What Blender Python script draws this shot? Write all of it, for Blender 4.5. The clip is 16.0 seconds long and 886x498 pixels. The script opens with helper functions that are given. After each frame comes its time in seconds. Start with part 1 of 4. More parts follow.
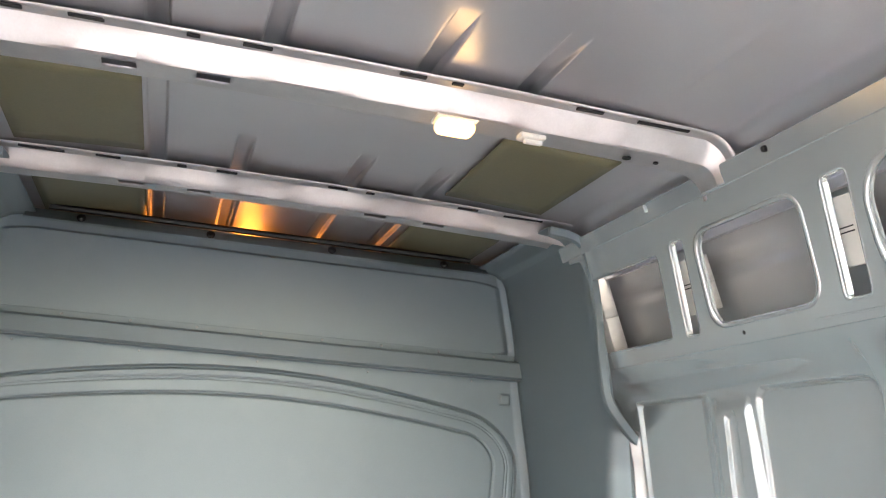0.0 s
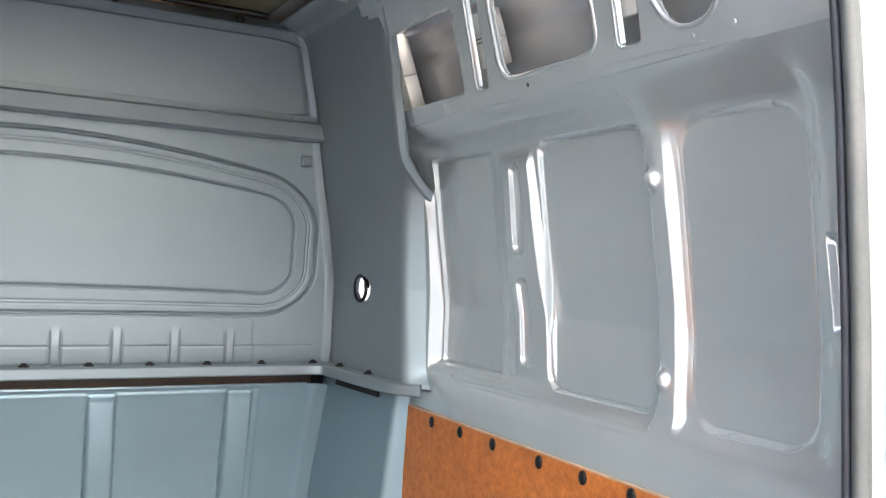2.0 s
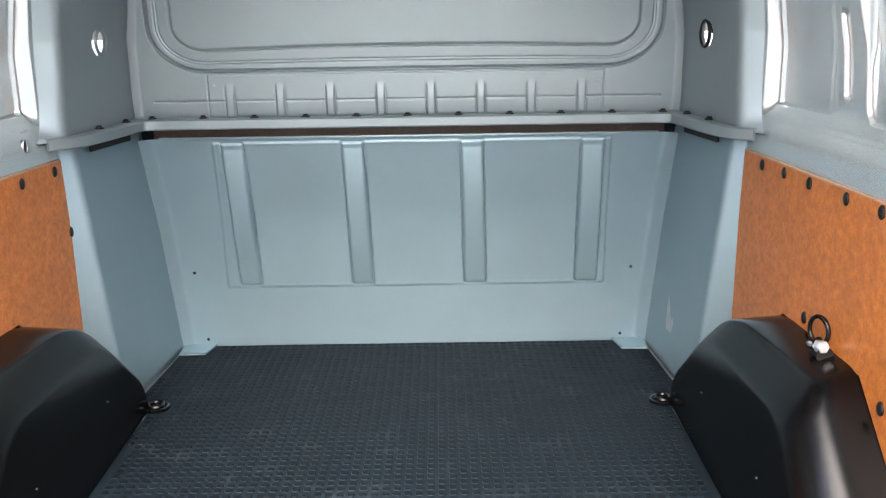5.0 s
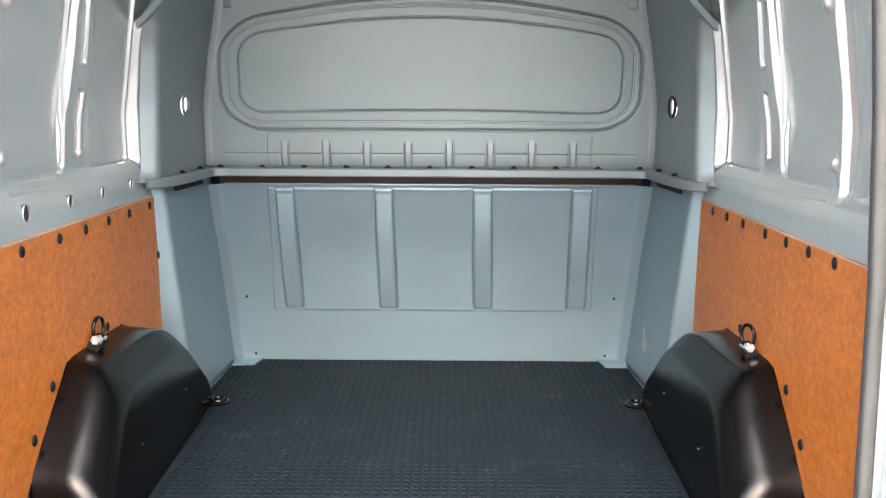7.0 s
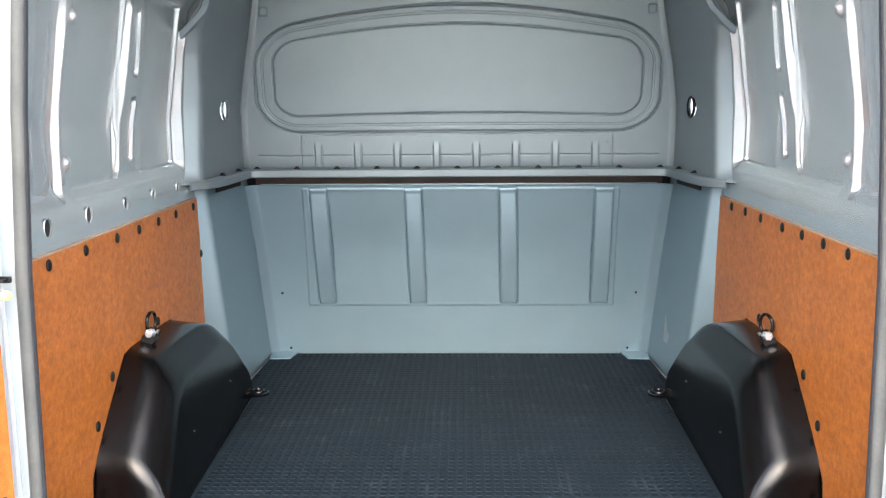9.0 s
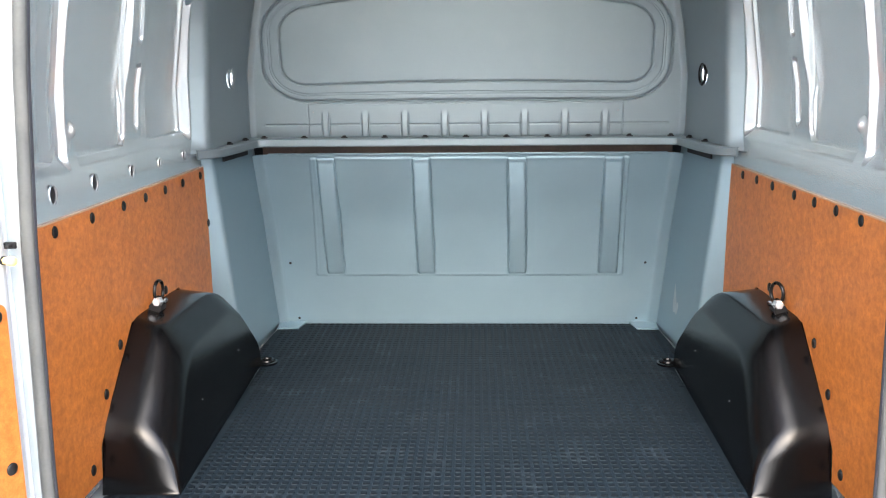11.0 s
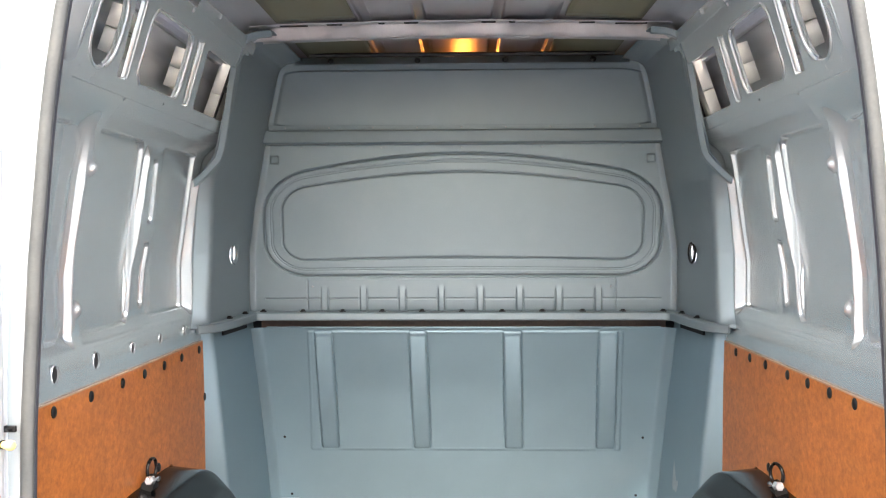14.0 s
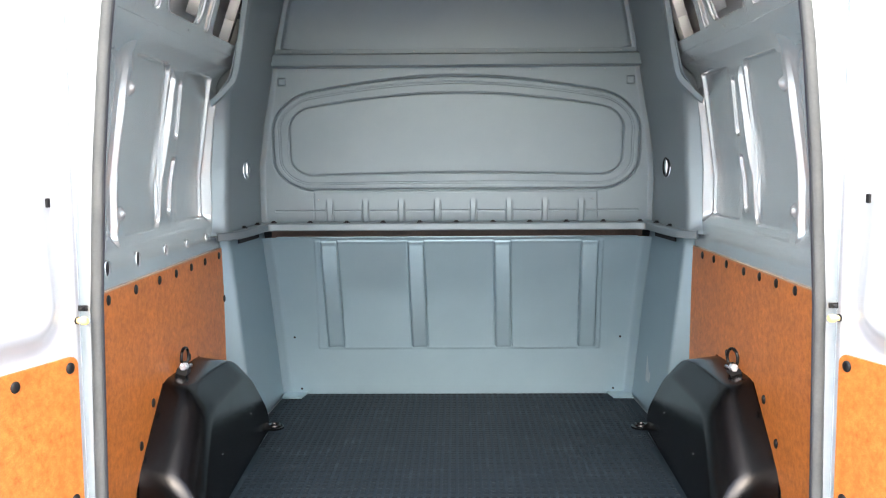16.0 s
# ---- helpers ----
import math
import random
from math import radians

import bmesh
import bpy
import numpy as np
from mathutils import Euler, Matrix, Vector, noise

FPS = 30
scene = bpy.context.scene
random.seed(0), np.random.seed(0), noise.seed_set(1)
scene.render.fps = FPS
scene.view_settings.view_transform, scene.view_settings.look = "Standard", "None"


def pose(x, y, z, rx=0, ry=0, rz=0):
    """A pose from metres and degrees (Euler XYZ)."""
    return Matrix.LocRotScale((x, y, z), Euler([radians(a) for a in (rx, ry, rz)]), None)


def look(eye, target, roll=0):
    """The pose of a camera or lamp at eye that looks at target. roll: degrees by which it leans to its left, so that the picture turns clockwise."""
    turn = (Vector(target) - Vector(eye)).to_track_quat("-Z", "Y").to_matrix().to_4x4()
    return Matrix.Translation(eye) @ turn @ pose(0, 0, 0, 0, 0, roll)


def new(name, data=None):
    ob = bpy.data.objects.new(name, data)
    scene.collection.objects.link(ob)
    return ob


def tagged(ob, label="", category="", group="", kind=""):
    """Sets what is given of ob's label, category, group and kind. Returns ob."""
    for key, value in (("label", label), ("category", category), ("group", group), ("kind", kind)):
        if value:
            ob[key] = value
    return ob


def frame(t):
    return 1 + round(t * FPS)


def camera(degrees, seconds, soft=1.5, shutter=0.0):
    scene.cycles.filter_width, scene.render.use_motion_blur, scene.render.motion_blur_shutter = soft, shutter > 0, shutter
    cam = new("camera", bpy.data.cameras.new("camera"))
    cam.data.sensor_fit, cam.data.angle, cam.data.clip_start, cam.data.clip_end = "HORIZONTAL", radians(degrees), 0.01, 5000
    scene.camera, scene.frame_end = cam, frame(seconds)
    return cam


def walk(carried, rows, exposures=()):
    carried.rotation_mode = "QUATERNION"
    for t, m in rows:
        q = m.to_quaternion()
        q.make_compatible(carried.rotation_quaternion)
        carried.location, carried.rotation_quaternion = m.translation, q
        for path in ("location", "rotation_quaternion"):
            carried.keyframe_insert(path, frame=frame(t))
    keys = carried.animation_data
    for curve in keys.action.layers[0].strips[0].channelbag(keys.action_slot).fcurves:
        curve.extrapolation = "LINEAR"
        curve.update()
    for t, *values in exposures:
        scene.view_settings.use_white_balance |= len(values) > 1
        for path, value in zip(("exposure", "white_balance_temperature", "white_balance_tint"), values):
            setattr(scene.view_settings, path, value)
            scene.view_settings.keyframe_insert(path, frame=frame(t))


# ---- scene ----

# The load space of a panel van, seen through its open rear doors.
# x: across (right positive), y: towards the cab, z: up from the load floor.

# ---------------- camera ----------------
cam = camera(52.4, 16.0, soft=1.15)
ROWS = [
    (0.0, -0.2223, -2.5689, 1.0991, -16.408, 14.231, 3.486),
    (0.5, -0.2132, -2.5620, 1.0888, -21.829, 10.714, 4.095),
    (1.0, -0.1850, -2.5570, 1.0760, -24.699, 7.536, 3.325),
    (1.5, -0.1658, -2.5743, 1.0666, -25.840, 4.638, 2.826),
    (2.0, -0.1371, -2.5792, 1.0465, -27.844, 1.025, 2.374),
    (2.5, -0.1373, -2.5767, 1.0465, -28.255, -3.820, 1.481),
    (3.0, -0.1115, -2.5668, 1.0323, -28.015, -9.088, 1.197),
    (3.5, -0.0277, -2.5979, 1.0164, -23.454, -12.829, 0.444),
    (4.0, 0.0330, -2.6703, 1.0186, -14.187, -13.616, -0.578),
    (4.5, 0.0686, -2.7388, 1.0010, -5.284, -13.432, -0.210),
    (5.0, 0.0982, -2.7976, 0.9919, 0.000, -13.613, -0.871),
    (5.2, 0.0994, -2.8418, 0.9929, -0.095, -12.383, -0.897),
    (7.3, 0.0559, -3.4057, 1.0160, 0.285, -9.364, 0.527),
    (7.5, 0.0227, -3.4258, 1.0208, -0.493, -9.069, 0.187),
    (8.0, 0.0013, -3.4738, 1.0273, 1.195, -8.842, -1.223),
    (8.5, 0.0211, -3.4867, 1.0280, 1.341, -9.047, -1.402),
    (9.0, 0.0278, -3.4899, 1.0227, 1.432, -9.731, -0.411),
    (9.5, 0.0336, -3.4889, 1.0195, 1.385, -10.047, -0.043),
    (11.8, 0.0287, -3.4714, 1.0009, 2.271, -11.787, -0.725),
    (12.0, 0.0288, -3.4713, 1.0042, 2.208, -11.053, -0.682),
    (12.5, 0.0275, -3.4734, 1.0127, 1.902, -8.557, -0.768),
    (13.0, 0.0290, -3.4751, 1.0154, 1.726, -7.907, -0.936),
    (13.5, 0.0264, -3.4888, 1.0295, 1.733, -4.365, -0.668),
    (14.0, 0.0237, -3.5105, 1.0504, 1.608, -1.067, -0.206),
    (14.5, 0.0282, -3.5144, 1.0528, 1.675, -1.081, -0.259),
    (15.0, 0.0541, -3.5376, 1.0382, 1.691, -3.254, -0.448),
    (15.5, 0.0640, -3.6355, 1.0194, 2.273, -4.342, -0.718),
    (16.0, 0.0046, -3.8172, 1.0160, 0.931, -5.791, -0.358),
]
EXPOSURES = [(0.0, 2.9, 7050, 11), (0.7, 3.19, 6850, 12), (1.5, 3.09, 6700, 12), (2.4, 2.62, 6600, 10), (3.0, 2.60, 6550, 10), (3.5, 2.86, 6600, 10), (5.0, 2.86, 6680, 11), (7.5, 2.75, 7000, 12),
             (8.2, 2.72, 6750, 11), (9.0, 2.70, 6550, 10), (12.0, 2.80, 6480, 10), (13.0, 2.69, 6600, 10), (14.2, 2.67, 6850, 12), (15.0, 2.64, 6650, 11), (16.0, 2.62, 6500, 11)]
walk(cam, [(t, pose(x, y, z, 90 + pitch, 0, yaw) @ pose(0, 0, 0, 0, 0, roll)) for t, x, y, z, yaw, pitch, roll in ROWS],
     exposures=EXPOSURES)

# ---------------- sky and sun ----------------
world = bpy.data.worlds.new("sky")
scene.world = world
world.use_nodes = True
wn = world.node_tree
sky = wn.nodes.new("ShaderNodeTexSky")
sky.sky_type = "NISHITA"
sky.sun_disc = False
SUN_EL, SUN_AZ = 46.0, 180.0
sky.sun_elevation = radians(SUN_EL)
sky.sun_rotation = radians(SUN_AZ)
sky.air_density, sky.dust_density, sky.ozone_density = 1.0, 4.0, 1.0
wn.links.new(sky.outputs[0], wn.nodes["Background"].inputs[0])
wn.nodes["Background"].inputs[1].default_value = 0.15
sun_data = bpy.data.lights.new("sun", "SUN")
sun_data.energy, sun_data.angle, sun_data.color = 0.56, radians(56), (0.985, 0.985, 0.98)
sun = new("sun", sun_data)
az, el = radians(SUN_AZ), radians(SUN_EL)
sun.matrix_world = look((0, 0, 0), (-math.sin(az) * math.cos(el), -math.cos(az) * math.cos(el), -math.sin(el)))


# ---------------- materials ----------------
def nodes_of(name):
    m = bpy.data.materials.new(name)
    m.use_nodes = True
    nt = m.node_tree
    return m, nt, nt.nodes["Principled BSDF"]


def surface(name, colour, rough, metal=0.0, coat=0.0, vary=0.06, scale=6.0, grain=300.0, bump=0.02, stain=None, stain_scale=3.0,
            stain_lo=0.55, stain_hi=0.75, rough_vary=0.08, spec=0.5):
    """A painted, moulded or worn surface: broad tone variation, fine grain and relief, and an optional stain colour."""
    m, nt, b = nodes_of(name)
    n, l = nt.nodes, nt.links
    co = n.new("ShaderNodeTexCoord")
    big = n.new("ShaderNodeTexNoise")
    big.inputs["Scale"].default_value, big.inputs["Detail"].default_value = scale, 5
    fine = n.new("ShaderNodeTexNoise")
    fine.inputs["Scale"].default_value, fine.inputs["Detail"].default_value = grain, 3
    for t in (big, fine):
        l.new(co.outputs["Object"], t.inputs["Vector"])
    ramp = n.new("ShaderNodeValToRGB")
    c = Vector(colour)
    ramp.color_ramp.elements[0].color = (*(c * (1 - vary)), 1)
    ramp.color_ramp.elements[1].color = (*(c * (1 + vary)), 1)
    ramp.color_ramp.elements[0].position, ramp.color_ramp.elements[1].position = 0.3, 0.7
    l.new(big.outputs["Fac"], ramp.inputs["Fac"])
    mixf = n.new("ShaderNodeMixRGB")
    mixf.blend_type = "OVERLAY"
    mixf.inputs["Fac"].default_value = vary * 1.5
    l.new(ramp.outputs["Color"], mixf.inputs["Color1"])
    l.new(fine.outputs["Fac"], mixf.inputs["Color2"])
    out = mixf.outputs["Color"]
    if stain:
        st = n.new("ShaderNodeTexNoise")
        st.inputs["Scale"].default_value, st.inputs["Detail"].default_value, st.inputs["Roughness"].default_value = stain_scale, 8, 0.65
        l.new(co.outputs["Object"], st.inputs["Vector"])
        sr = n.new("ShaderNodeMapRange")
        sr.inputs["From Min"].default_value, sr.inputs["From Max"].default_value = stain_lo, stain_hi
        l.new(st.outputs["Fac"], sr.inputs["Value"])
        mx = n.new("ShaderNodeMixRGB")
        mx.inputs["Color2"].default_value = (*stain, 1)
        l.new(sr.outputs["Result"], mx.inputs["Fac"])
        l.new(out, mx.inputs["Color1"])
        out = mx.outputs["Color"]
    l.new(out, b.inputs["Base Color"])
    rr = n.new("ShaderNodeMapRange")
    rr.inputs["To Min"].default_value, rr.inputs["To Max"].default_value = max(0.03, rough - rough_vary), min(1, rough + rough_vary)
    l.new(big.outputs["Fac"], rr.inputs["Value"])
    l.new(rr.outputs["Result"], b.inputs["Roughness"])
    b.inputs["Metallic"].default_value = metal
    b.inputs["Specular IOR Level"].default_value = spec
    b.inputs["Coat Weight"].default_value = coat
    b.inputs["Coat Roughness"].default_value = 0.15
    if bump:
        bp = n.new("ShaderNodeBump")
        bp.inputs["Strength"].default_value, bp.inputs["Distance"].default_value = bump, 0.002
        l.new(fine.outputs["Fac"], bp.inputs["Height"])
        l.new(bp.outputs["Normal"], b.inputs["Normal"])
    return m


def glow(name, colour, strength):
    m, nt, b = nodes_of(name)
    b.inputs["Base Color"].default_value = (*colour, 1)
    b.inputs["Emission Color"].default_value = (*colour, 1)
    b.inputs["Emission Strength"].default_value = strength
    b.inputs["Roughness"].default_value = 0.3
    return m


def hardboard(name):
    """Orange-brown oiled hardboard: blotchy fibre flecks over a warm base."""
    m, nt, b = nodes_of(name)
    n, l = nt.nodes, nt.links
    co = n.new("ShaderNodeTexCoord")
    a = n.new("ShaderNodeTexNoise")
    a.inputs["Scale"].default_value, a.inputs["Detail"].default_value, a.inputs["Roughness"].default_value = 42, 7, 0.70
    f = n.new("ShaderNodeTexNoise")
    f.inputs["Scale"].default_value, f.inputs["Detail"].default_value, f.inputs["Distortion"].default_value = 170, 3, 1.5
    w = n.new("ShaderNodeTexNoise")
    w.inputs["Scale"].default_value, w.inputs["Detail"].default_value = 9.0, 5
    for t in (a, f, w):
        l.new(co.outputs["Object"], t.inputs["Vector"])
    r1 = n.new("ShaderNodeValToRGB")
    r1.color_ramp.elements[0].color, r1.color_ramp.elements[0].position = (0.350, 0.102, 0.019, 1), 0.30
    r1.color_ramp.elements[1].color, r1.color_ramp.elements[1].position = (0.630, 0.216, 0.047, 1), 0.70
    l.new(a.outputs["Fac"], r1.inputs["Fac"])
    r2 = n.new("ShaderNodeValToRGB")
    r2.color_ramp.elements[0].color, r2.color_ramp.elements[0].position = (0.80, 0.74, 0.69, 1), 0.35
    r2.color_ramp.elements[1].color, r2.color_ramp.elements[1].position = (1.1, 1.08, 1.05, 1), 0.6
    l.new(f.outputs["Fac"], r2.inputs["Fac"])
    mx = n.new("ShaderNodeMixRGB")
    mx.blend_type, mx.inputs["Fac"].default_value = "MULTIPLY", 0.6
    l.new(r1.outputs["Color"], mx.inputs["Color1"])
    l.new(r2.outputs["Color"], mx.inputs["Color2"])
    r3 = n.new("ShaderNodeMapRange")
    r3.inputs["To Min"].default_value, r3.inputs["To Max"].default_value = 0.76, 1.24
    l.new(w.outputs["Fac"], r3.inputs["Value"])
    mz = n.new("ShaderNodeVectorMath")
    mz.operation = "SCALE"
    l.new(mx.outputs["Color"], mz.inputs[0])
    l.new(r3.outputs["Result"], mz.inputs["Scale"])
    l.new(mz.outputs["Vector"], b.inputs["Base Color"])
    b.inputs["Roughness"].default_value = 0.42
    bp = n.new("ShaderNodeBump")
    bp.inputs["Strength"].default_value, bp.inputs["Distance"].default_value = 0.12, 0.001
    l.new(f.outputs["Fac"], bp.inputs["Height"])
    l.new(bp.outputs["Normal"], b.inputs["Normal"])
    return m


SILVER = surface("silver_paint", (0.712, 0.768, 0.768), 0.245, metal=0.72, coat=0.0, rough_vary=0.02, vary=0.04, scale=4, grain=500, bump=0.02,
                 stain=(0.65, 0.69, 0.69), stain_scale=2.2, stain_lo=0.5, stain_hi=0.85)
SILVER_ROOF = surface("roof_primer", (0.64, 0.635, 0.66), 0.31, metal=0.72, rough_vary=0.015, vary=0.05, scale=3, grain=400, bump=0.03)
DOOR = surface("door_paint", (0.68, 0.715, 0.725), 0.32, metal=0.45, coat=0.0, rough_vary=0.05, vary=0.04, scale=4, grain=500, bump=0.02)
SKIN = surface("body_skin_inside", (0.55, 0.55, 0.55), 0.28, rough_vary=0.015, metal=0.5, coat=0.0, vary=0.05, scale=3, grain=400, bump=0.02)
BULK = surface("bulkhead_paint", (0.236, 0.290, 0.308), 0.43, metal=0.45, coat=0.0, vary=0.04, scale=4, grain=500, bump=0.03,
               stain=(0.27, 0.318, 0.332), stain_scale=2.6, stain_lo=0.55, stain_hi=0.9)
# Bluer copy of the bulkhead paint: skylight on the lower half put into colour.
BULK_SKY = surface("bulkhead_paint_sky_tint", (0.222, 0.318, 0.362), 0.42, metal=0.45, coat=0.0, vary=0.04, scale=4, grain=500, bump=0.03,
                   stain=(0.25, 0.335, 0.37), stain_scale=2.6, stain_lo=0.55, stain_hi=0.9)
BEAM = surface("galvanised_beam", (0.61, 0.60, 0.605), 0.36, metal=0.72, rough_vary=0.06, vary=0.07, scale=20, grain=250, bump=0.04)
BOARD = hardboard("hardboard")
BOARD_EDGE = surface("hardboard_edge", (0.45, 0.30, 0.2), 0.7, vary=0.15, scale=40)
BLACK = surface("black_plastic", (0.0022, 0.0022, 0.0025), 0.17, spec=0.31, vary=0.10, scale=5, grain=1400, bump=0.05, rough_vary=0.02,
                stain=(0.005, 0.005, 0.0055), stain_scale=3, stain_lo=0.6, stain_hi=0.95)
PLUG = surface("black_plug", (0.008, 0.008, 0.008), 0.45, spec=0.3, vary=0.1)
# Near-black: the unlit depth of slots, holes and cab put into colour; ties too.
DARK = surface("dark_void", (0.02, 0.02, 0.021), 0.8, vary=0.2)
RUBBER = surface("mat_rubber", (0.0080, 0.0155, 0.0232), 0.66, spec=0.14, vary=0.2, scale=7, grain=250, bump=0.05,
                 stain=(0.040, 0.056, 0.070), stain_scale=8.5, stain_lo=0.55, stain_hi=0.78)
STUD = surface("stud_rubber", (0.0022, 0.0050, 0.0084), 0.60, spec=0.14, vary=0.15, scale=5, grain=300, bump=0.05,
               stain=(0.009, 0.012, 0.015), stain_scale=6, stain_lo=0.55, stain_hi=0.8)
SEAL = surface("seal_rubber", (0.068, 0.073, 0.072), 0.5, vary=0.12, scale=14, grain=200, bump=0.06,
               stain=(0.095, 0.098, 0.092), stain_scale=9, stain_lo=0.5, stain_hi=0.8)
SEAL_DARK = surface("seal_lip_rubber", (0.035, 0.037, 0.045), 0.5, vary=0.2, scale=25)
CHROME = surface("zinc_steel", (0.74, 0.78, 0.80), 0.26, metal=0.55, vary=0.08, scale=40)
BLACK_STEEL = surface("blackened_steel", (0.030, 0.030, 0.031), 0.28, metal=0.9, vary=0.2, scale=60)
STEEL = surface("dark_steel", (0.10, 0.10, 0.10), 0.25, metal=1.0, vary=0.1, scale=40)
OLIVE = surface("bitumen_pad", (0.145, 0.14, 0.085), 0.40, vary=0.1, scale=10, grain=200, bump=0.08)
FOAM = surface("white_foam", (0.78, 0.77, 0.72), 0.7, vary=0.05, scale=12, grain=150, bump=0.1)
BROWN = surface("gap_brown", (0.10, 0.062, 0.045), 0.35, vary=0.25, scale=9, grain=80)
YELLOW = surface("yellow_rubber", (0.85, 0.58, 0.20), 0.5, vary=0.1, scale=30)
GREY_TRIM = surface("grey_trim", (0.30, 0.32, 0.33), 0.45, vary=0.06, scale=8)
SCUFF = surface("scuffed_paint", (0.40, 0.45, 0.46), 0.55, metal=0.3, vary=0.12, scale=25)
CONCRETE = surface("yard_concrete", (0.495, 0.481, 0.468), 0.85, vary=0.15, scale=0.6, grain=40, bump=0.2,
                   stain=(0.42, 0.407, 0.395), stain_scale=0.25, stain_lo=0.45, stain_hi=0.75)
LAMP_LENS = glow("lamp_lens", (1.0, 0.58, 0.20), 0.70)


# ---------------- building helpers ----------------
def link_mesh(name, me, mat, parent=None, label="", smooth=True):
    if smooth:
        me.shade_smooth()
    if mat is not None:
        me.materials.append(mat)
    ob = new(name, me)
    ob.parent = parent
    if label:
        ob["label"] = label
    return ob


def part(name, bm, mat, parent=None, label="", smooth=False, angle=35):
    bmesh.ops.recalc_face_normals(bm, faces=bm.faces)
    me = bpy.data.meshes.new(name)
    bm.to_mesh(me)
    bm.free()
    ob = link_mesh(name, me, mat, parent, label, smooth=smooth)
    if smooth:
        me.set_sharp_from_angle(angle=radians(angle))
    return ob


def thing(name, label, category, loc=(0, 0, 0), group="", kind="", rot=0):
    e = new(name)
    e.matrix_world = pose(*loc, 0, 0, rot)
    e.empty_display_size = 0.05
    return tagged(e, label, category, group, kind)


def sheet(name, us, vs, fn, mat, parent=None, label="", keep=None, flip=False, thick=0.0, sharp=None):
    """A pressed sheet: fn maps the grid us x vs to places. keep(u, v) says which cells stay."""
    U, V = np.meshgrid(np.asarray(us, float), np.asarray(vs, float), indexing="ij")
    X, Y, Z = fn(U, V)
    co = np.stack([X, Y, Z], -1).reshape(-1, 3)
    nu, nv = U.shape
    i, j = np.meshgrid(np.arange(nu - 1), np.arange(nv - 1), indexing="ij")
    a = (i * nv + j).ravel()
    q = np.stack([a, a + nv, a + nv + 1, a + 1], 1)
    if keep is not None:
        cu = (U[:-1, :-1] + U[1:, 1:]) / 2
        cv = (V[:-1, :-1] + V[1:, 1:]) / 2
        q = q[keep(cu, cv).ravel()]
    if flip:
        q = q[:, ::-1]
    me = bpy.data.meshes.new(name)
    me.from_pydata(co.tolist(), [], q.tolist())
    me.update()
    ob = link_mesh(name, me, mat, parent, label)
    if sharp:
        me.set_sharp_from_angle(angle=radians(sharp))
    if thick:
        md = ob.modifiers.new("thickness", "SOLIDIFY")
        md.thickness, md.offset = thick, -1
    return ob


def box_bm(sx, sy, sz, bevel=0.0, seg=2, bm=None, at=(0, 0, 0), m=None):
    own = bm or bmesh.new()
    g = bmesh.ops.create_cube(own, size=1)
    vs = g["verts"]
    bmesh.ops.scale(own, vec=(sx, sy, sz), verts=vs)
    if bevel:
        es = list({e for v in vs for e in v.link_edges})
        r = bmesh.ops.bevel(own, geom=es, offset=bevel, segments=seg, affect="EDGES", profile=0.5)
        vs = list({v for f in r["faces"] for v in f.verts} | {v for v in vs if v.is_valid})
    if m is not None:
        bmesh.ops.transform(own, matrix=m, verts=vs)
    bmesh.ops.translate(own, vec=at, verts=vs)
    return own


def lathe_bm(profile, seg=24, m=None):
    """A turned shape: profile of (radius, height), round z."""
    bm = bmesh.new()
    rings = []
    for r, h in profile:
        rings.append([bm.verts.new((r * math.cos(2 * math.pi * k / seg), r * math.sin(2 * math.pi * k / seg), h)) for k in range(seg)])
    for a, b in zip(rings, rings[1:]):
        for k in range(seg):
            bm.faces.new((a[k], a[(k + 1) % seg], b[(k + 1) % seg], b[k]))
    for ring, rev in ((rings[0], True), (rings[-1], False)):
        bm.faces.new(list(reversed(ring)) if rev else ring)
    if m is not None:
        bmesh.ops.transform(bm, matrix=m, verts=bm.verts)
    return bm


def sweep_bm(path, profile, closed=False, up=(0, 0, 1), cap=True):
    """Sweeps a closed (side, up) profile along a path."""
    bm = bmesh.new()
    pts = [Vector(p) for p in path]
    n = len(pts)
    rings = []
    for k, p in enumerate(pts):
        if closed:
            t = (pts[(k + 1) % n] - pts[k - 1]).normalized()
        else:
            t = (pts[min(k + 1, n - 1)] - pts[max(k - 1, 0)]).normalized()
        s = t.cross(Vector(up)).normalized()
        u = s.cross(t).normalized()
        rings.append([bm.verts.new(p + s * a + u * b) for a, b in profile])
    m = len(profile)
    pairs = list(zip(rings, rings[1:])) + ([(rings[-1], rings[0])] if closed else [])
    for a, b in pairs:
        for k in range(m):
            bm.faces.new((a[k], a[(k + 1) % m], b[(k + 1) % m], b[k]))
    if cap and not closed:
        bm.faces.new(rings[0])
        bm.faces.new(list(reversed(rings[-1])))
    return bm


def circle_profile(r, seg=10, ry=None):
    return [(r * math.cos(2 * math.pi * k / seg), (ry or r) * math.sin(2 * math.pi * k / seg)) for k in range(seg)]


def rounded_path(pts, r, seg=6):
    """A polyline with its inner corners rounded."""
    out = [Vector(pts[0])]
    for a, b, c in zip(pts, pts[1:], pts[2:]):
        a, b, c = Vector(a), Vector(b), Vector(c)
        d1, d2 = (a - b), (c - b)
        k = min(r, d1.length * 0.49, d2.length * 0.49)
        p, q = b + d1.normalized() * k, b + d2.normalized() * k
        for i in range(seg + 1):
            t = i / seg
            out.append(p * (1 - t) ** 2 + b * 2 * t * (1 - t) + q * t * t)
    out.append(Vector(pts[-1]))
    return out


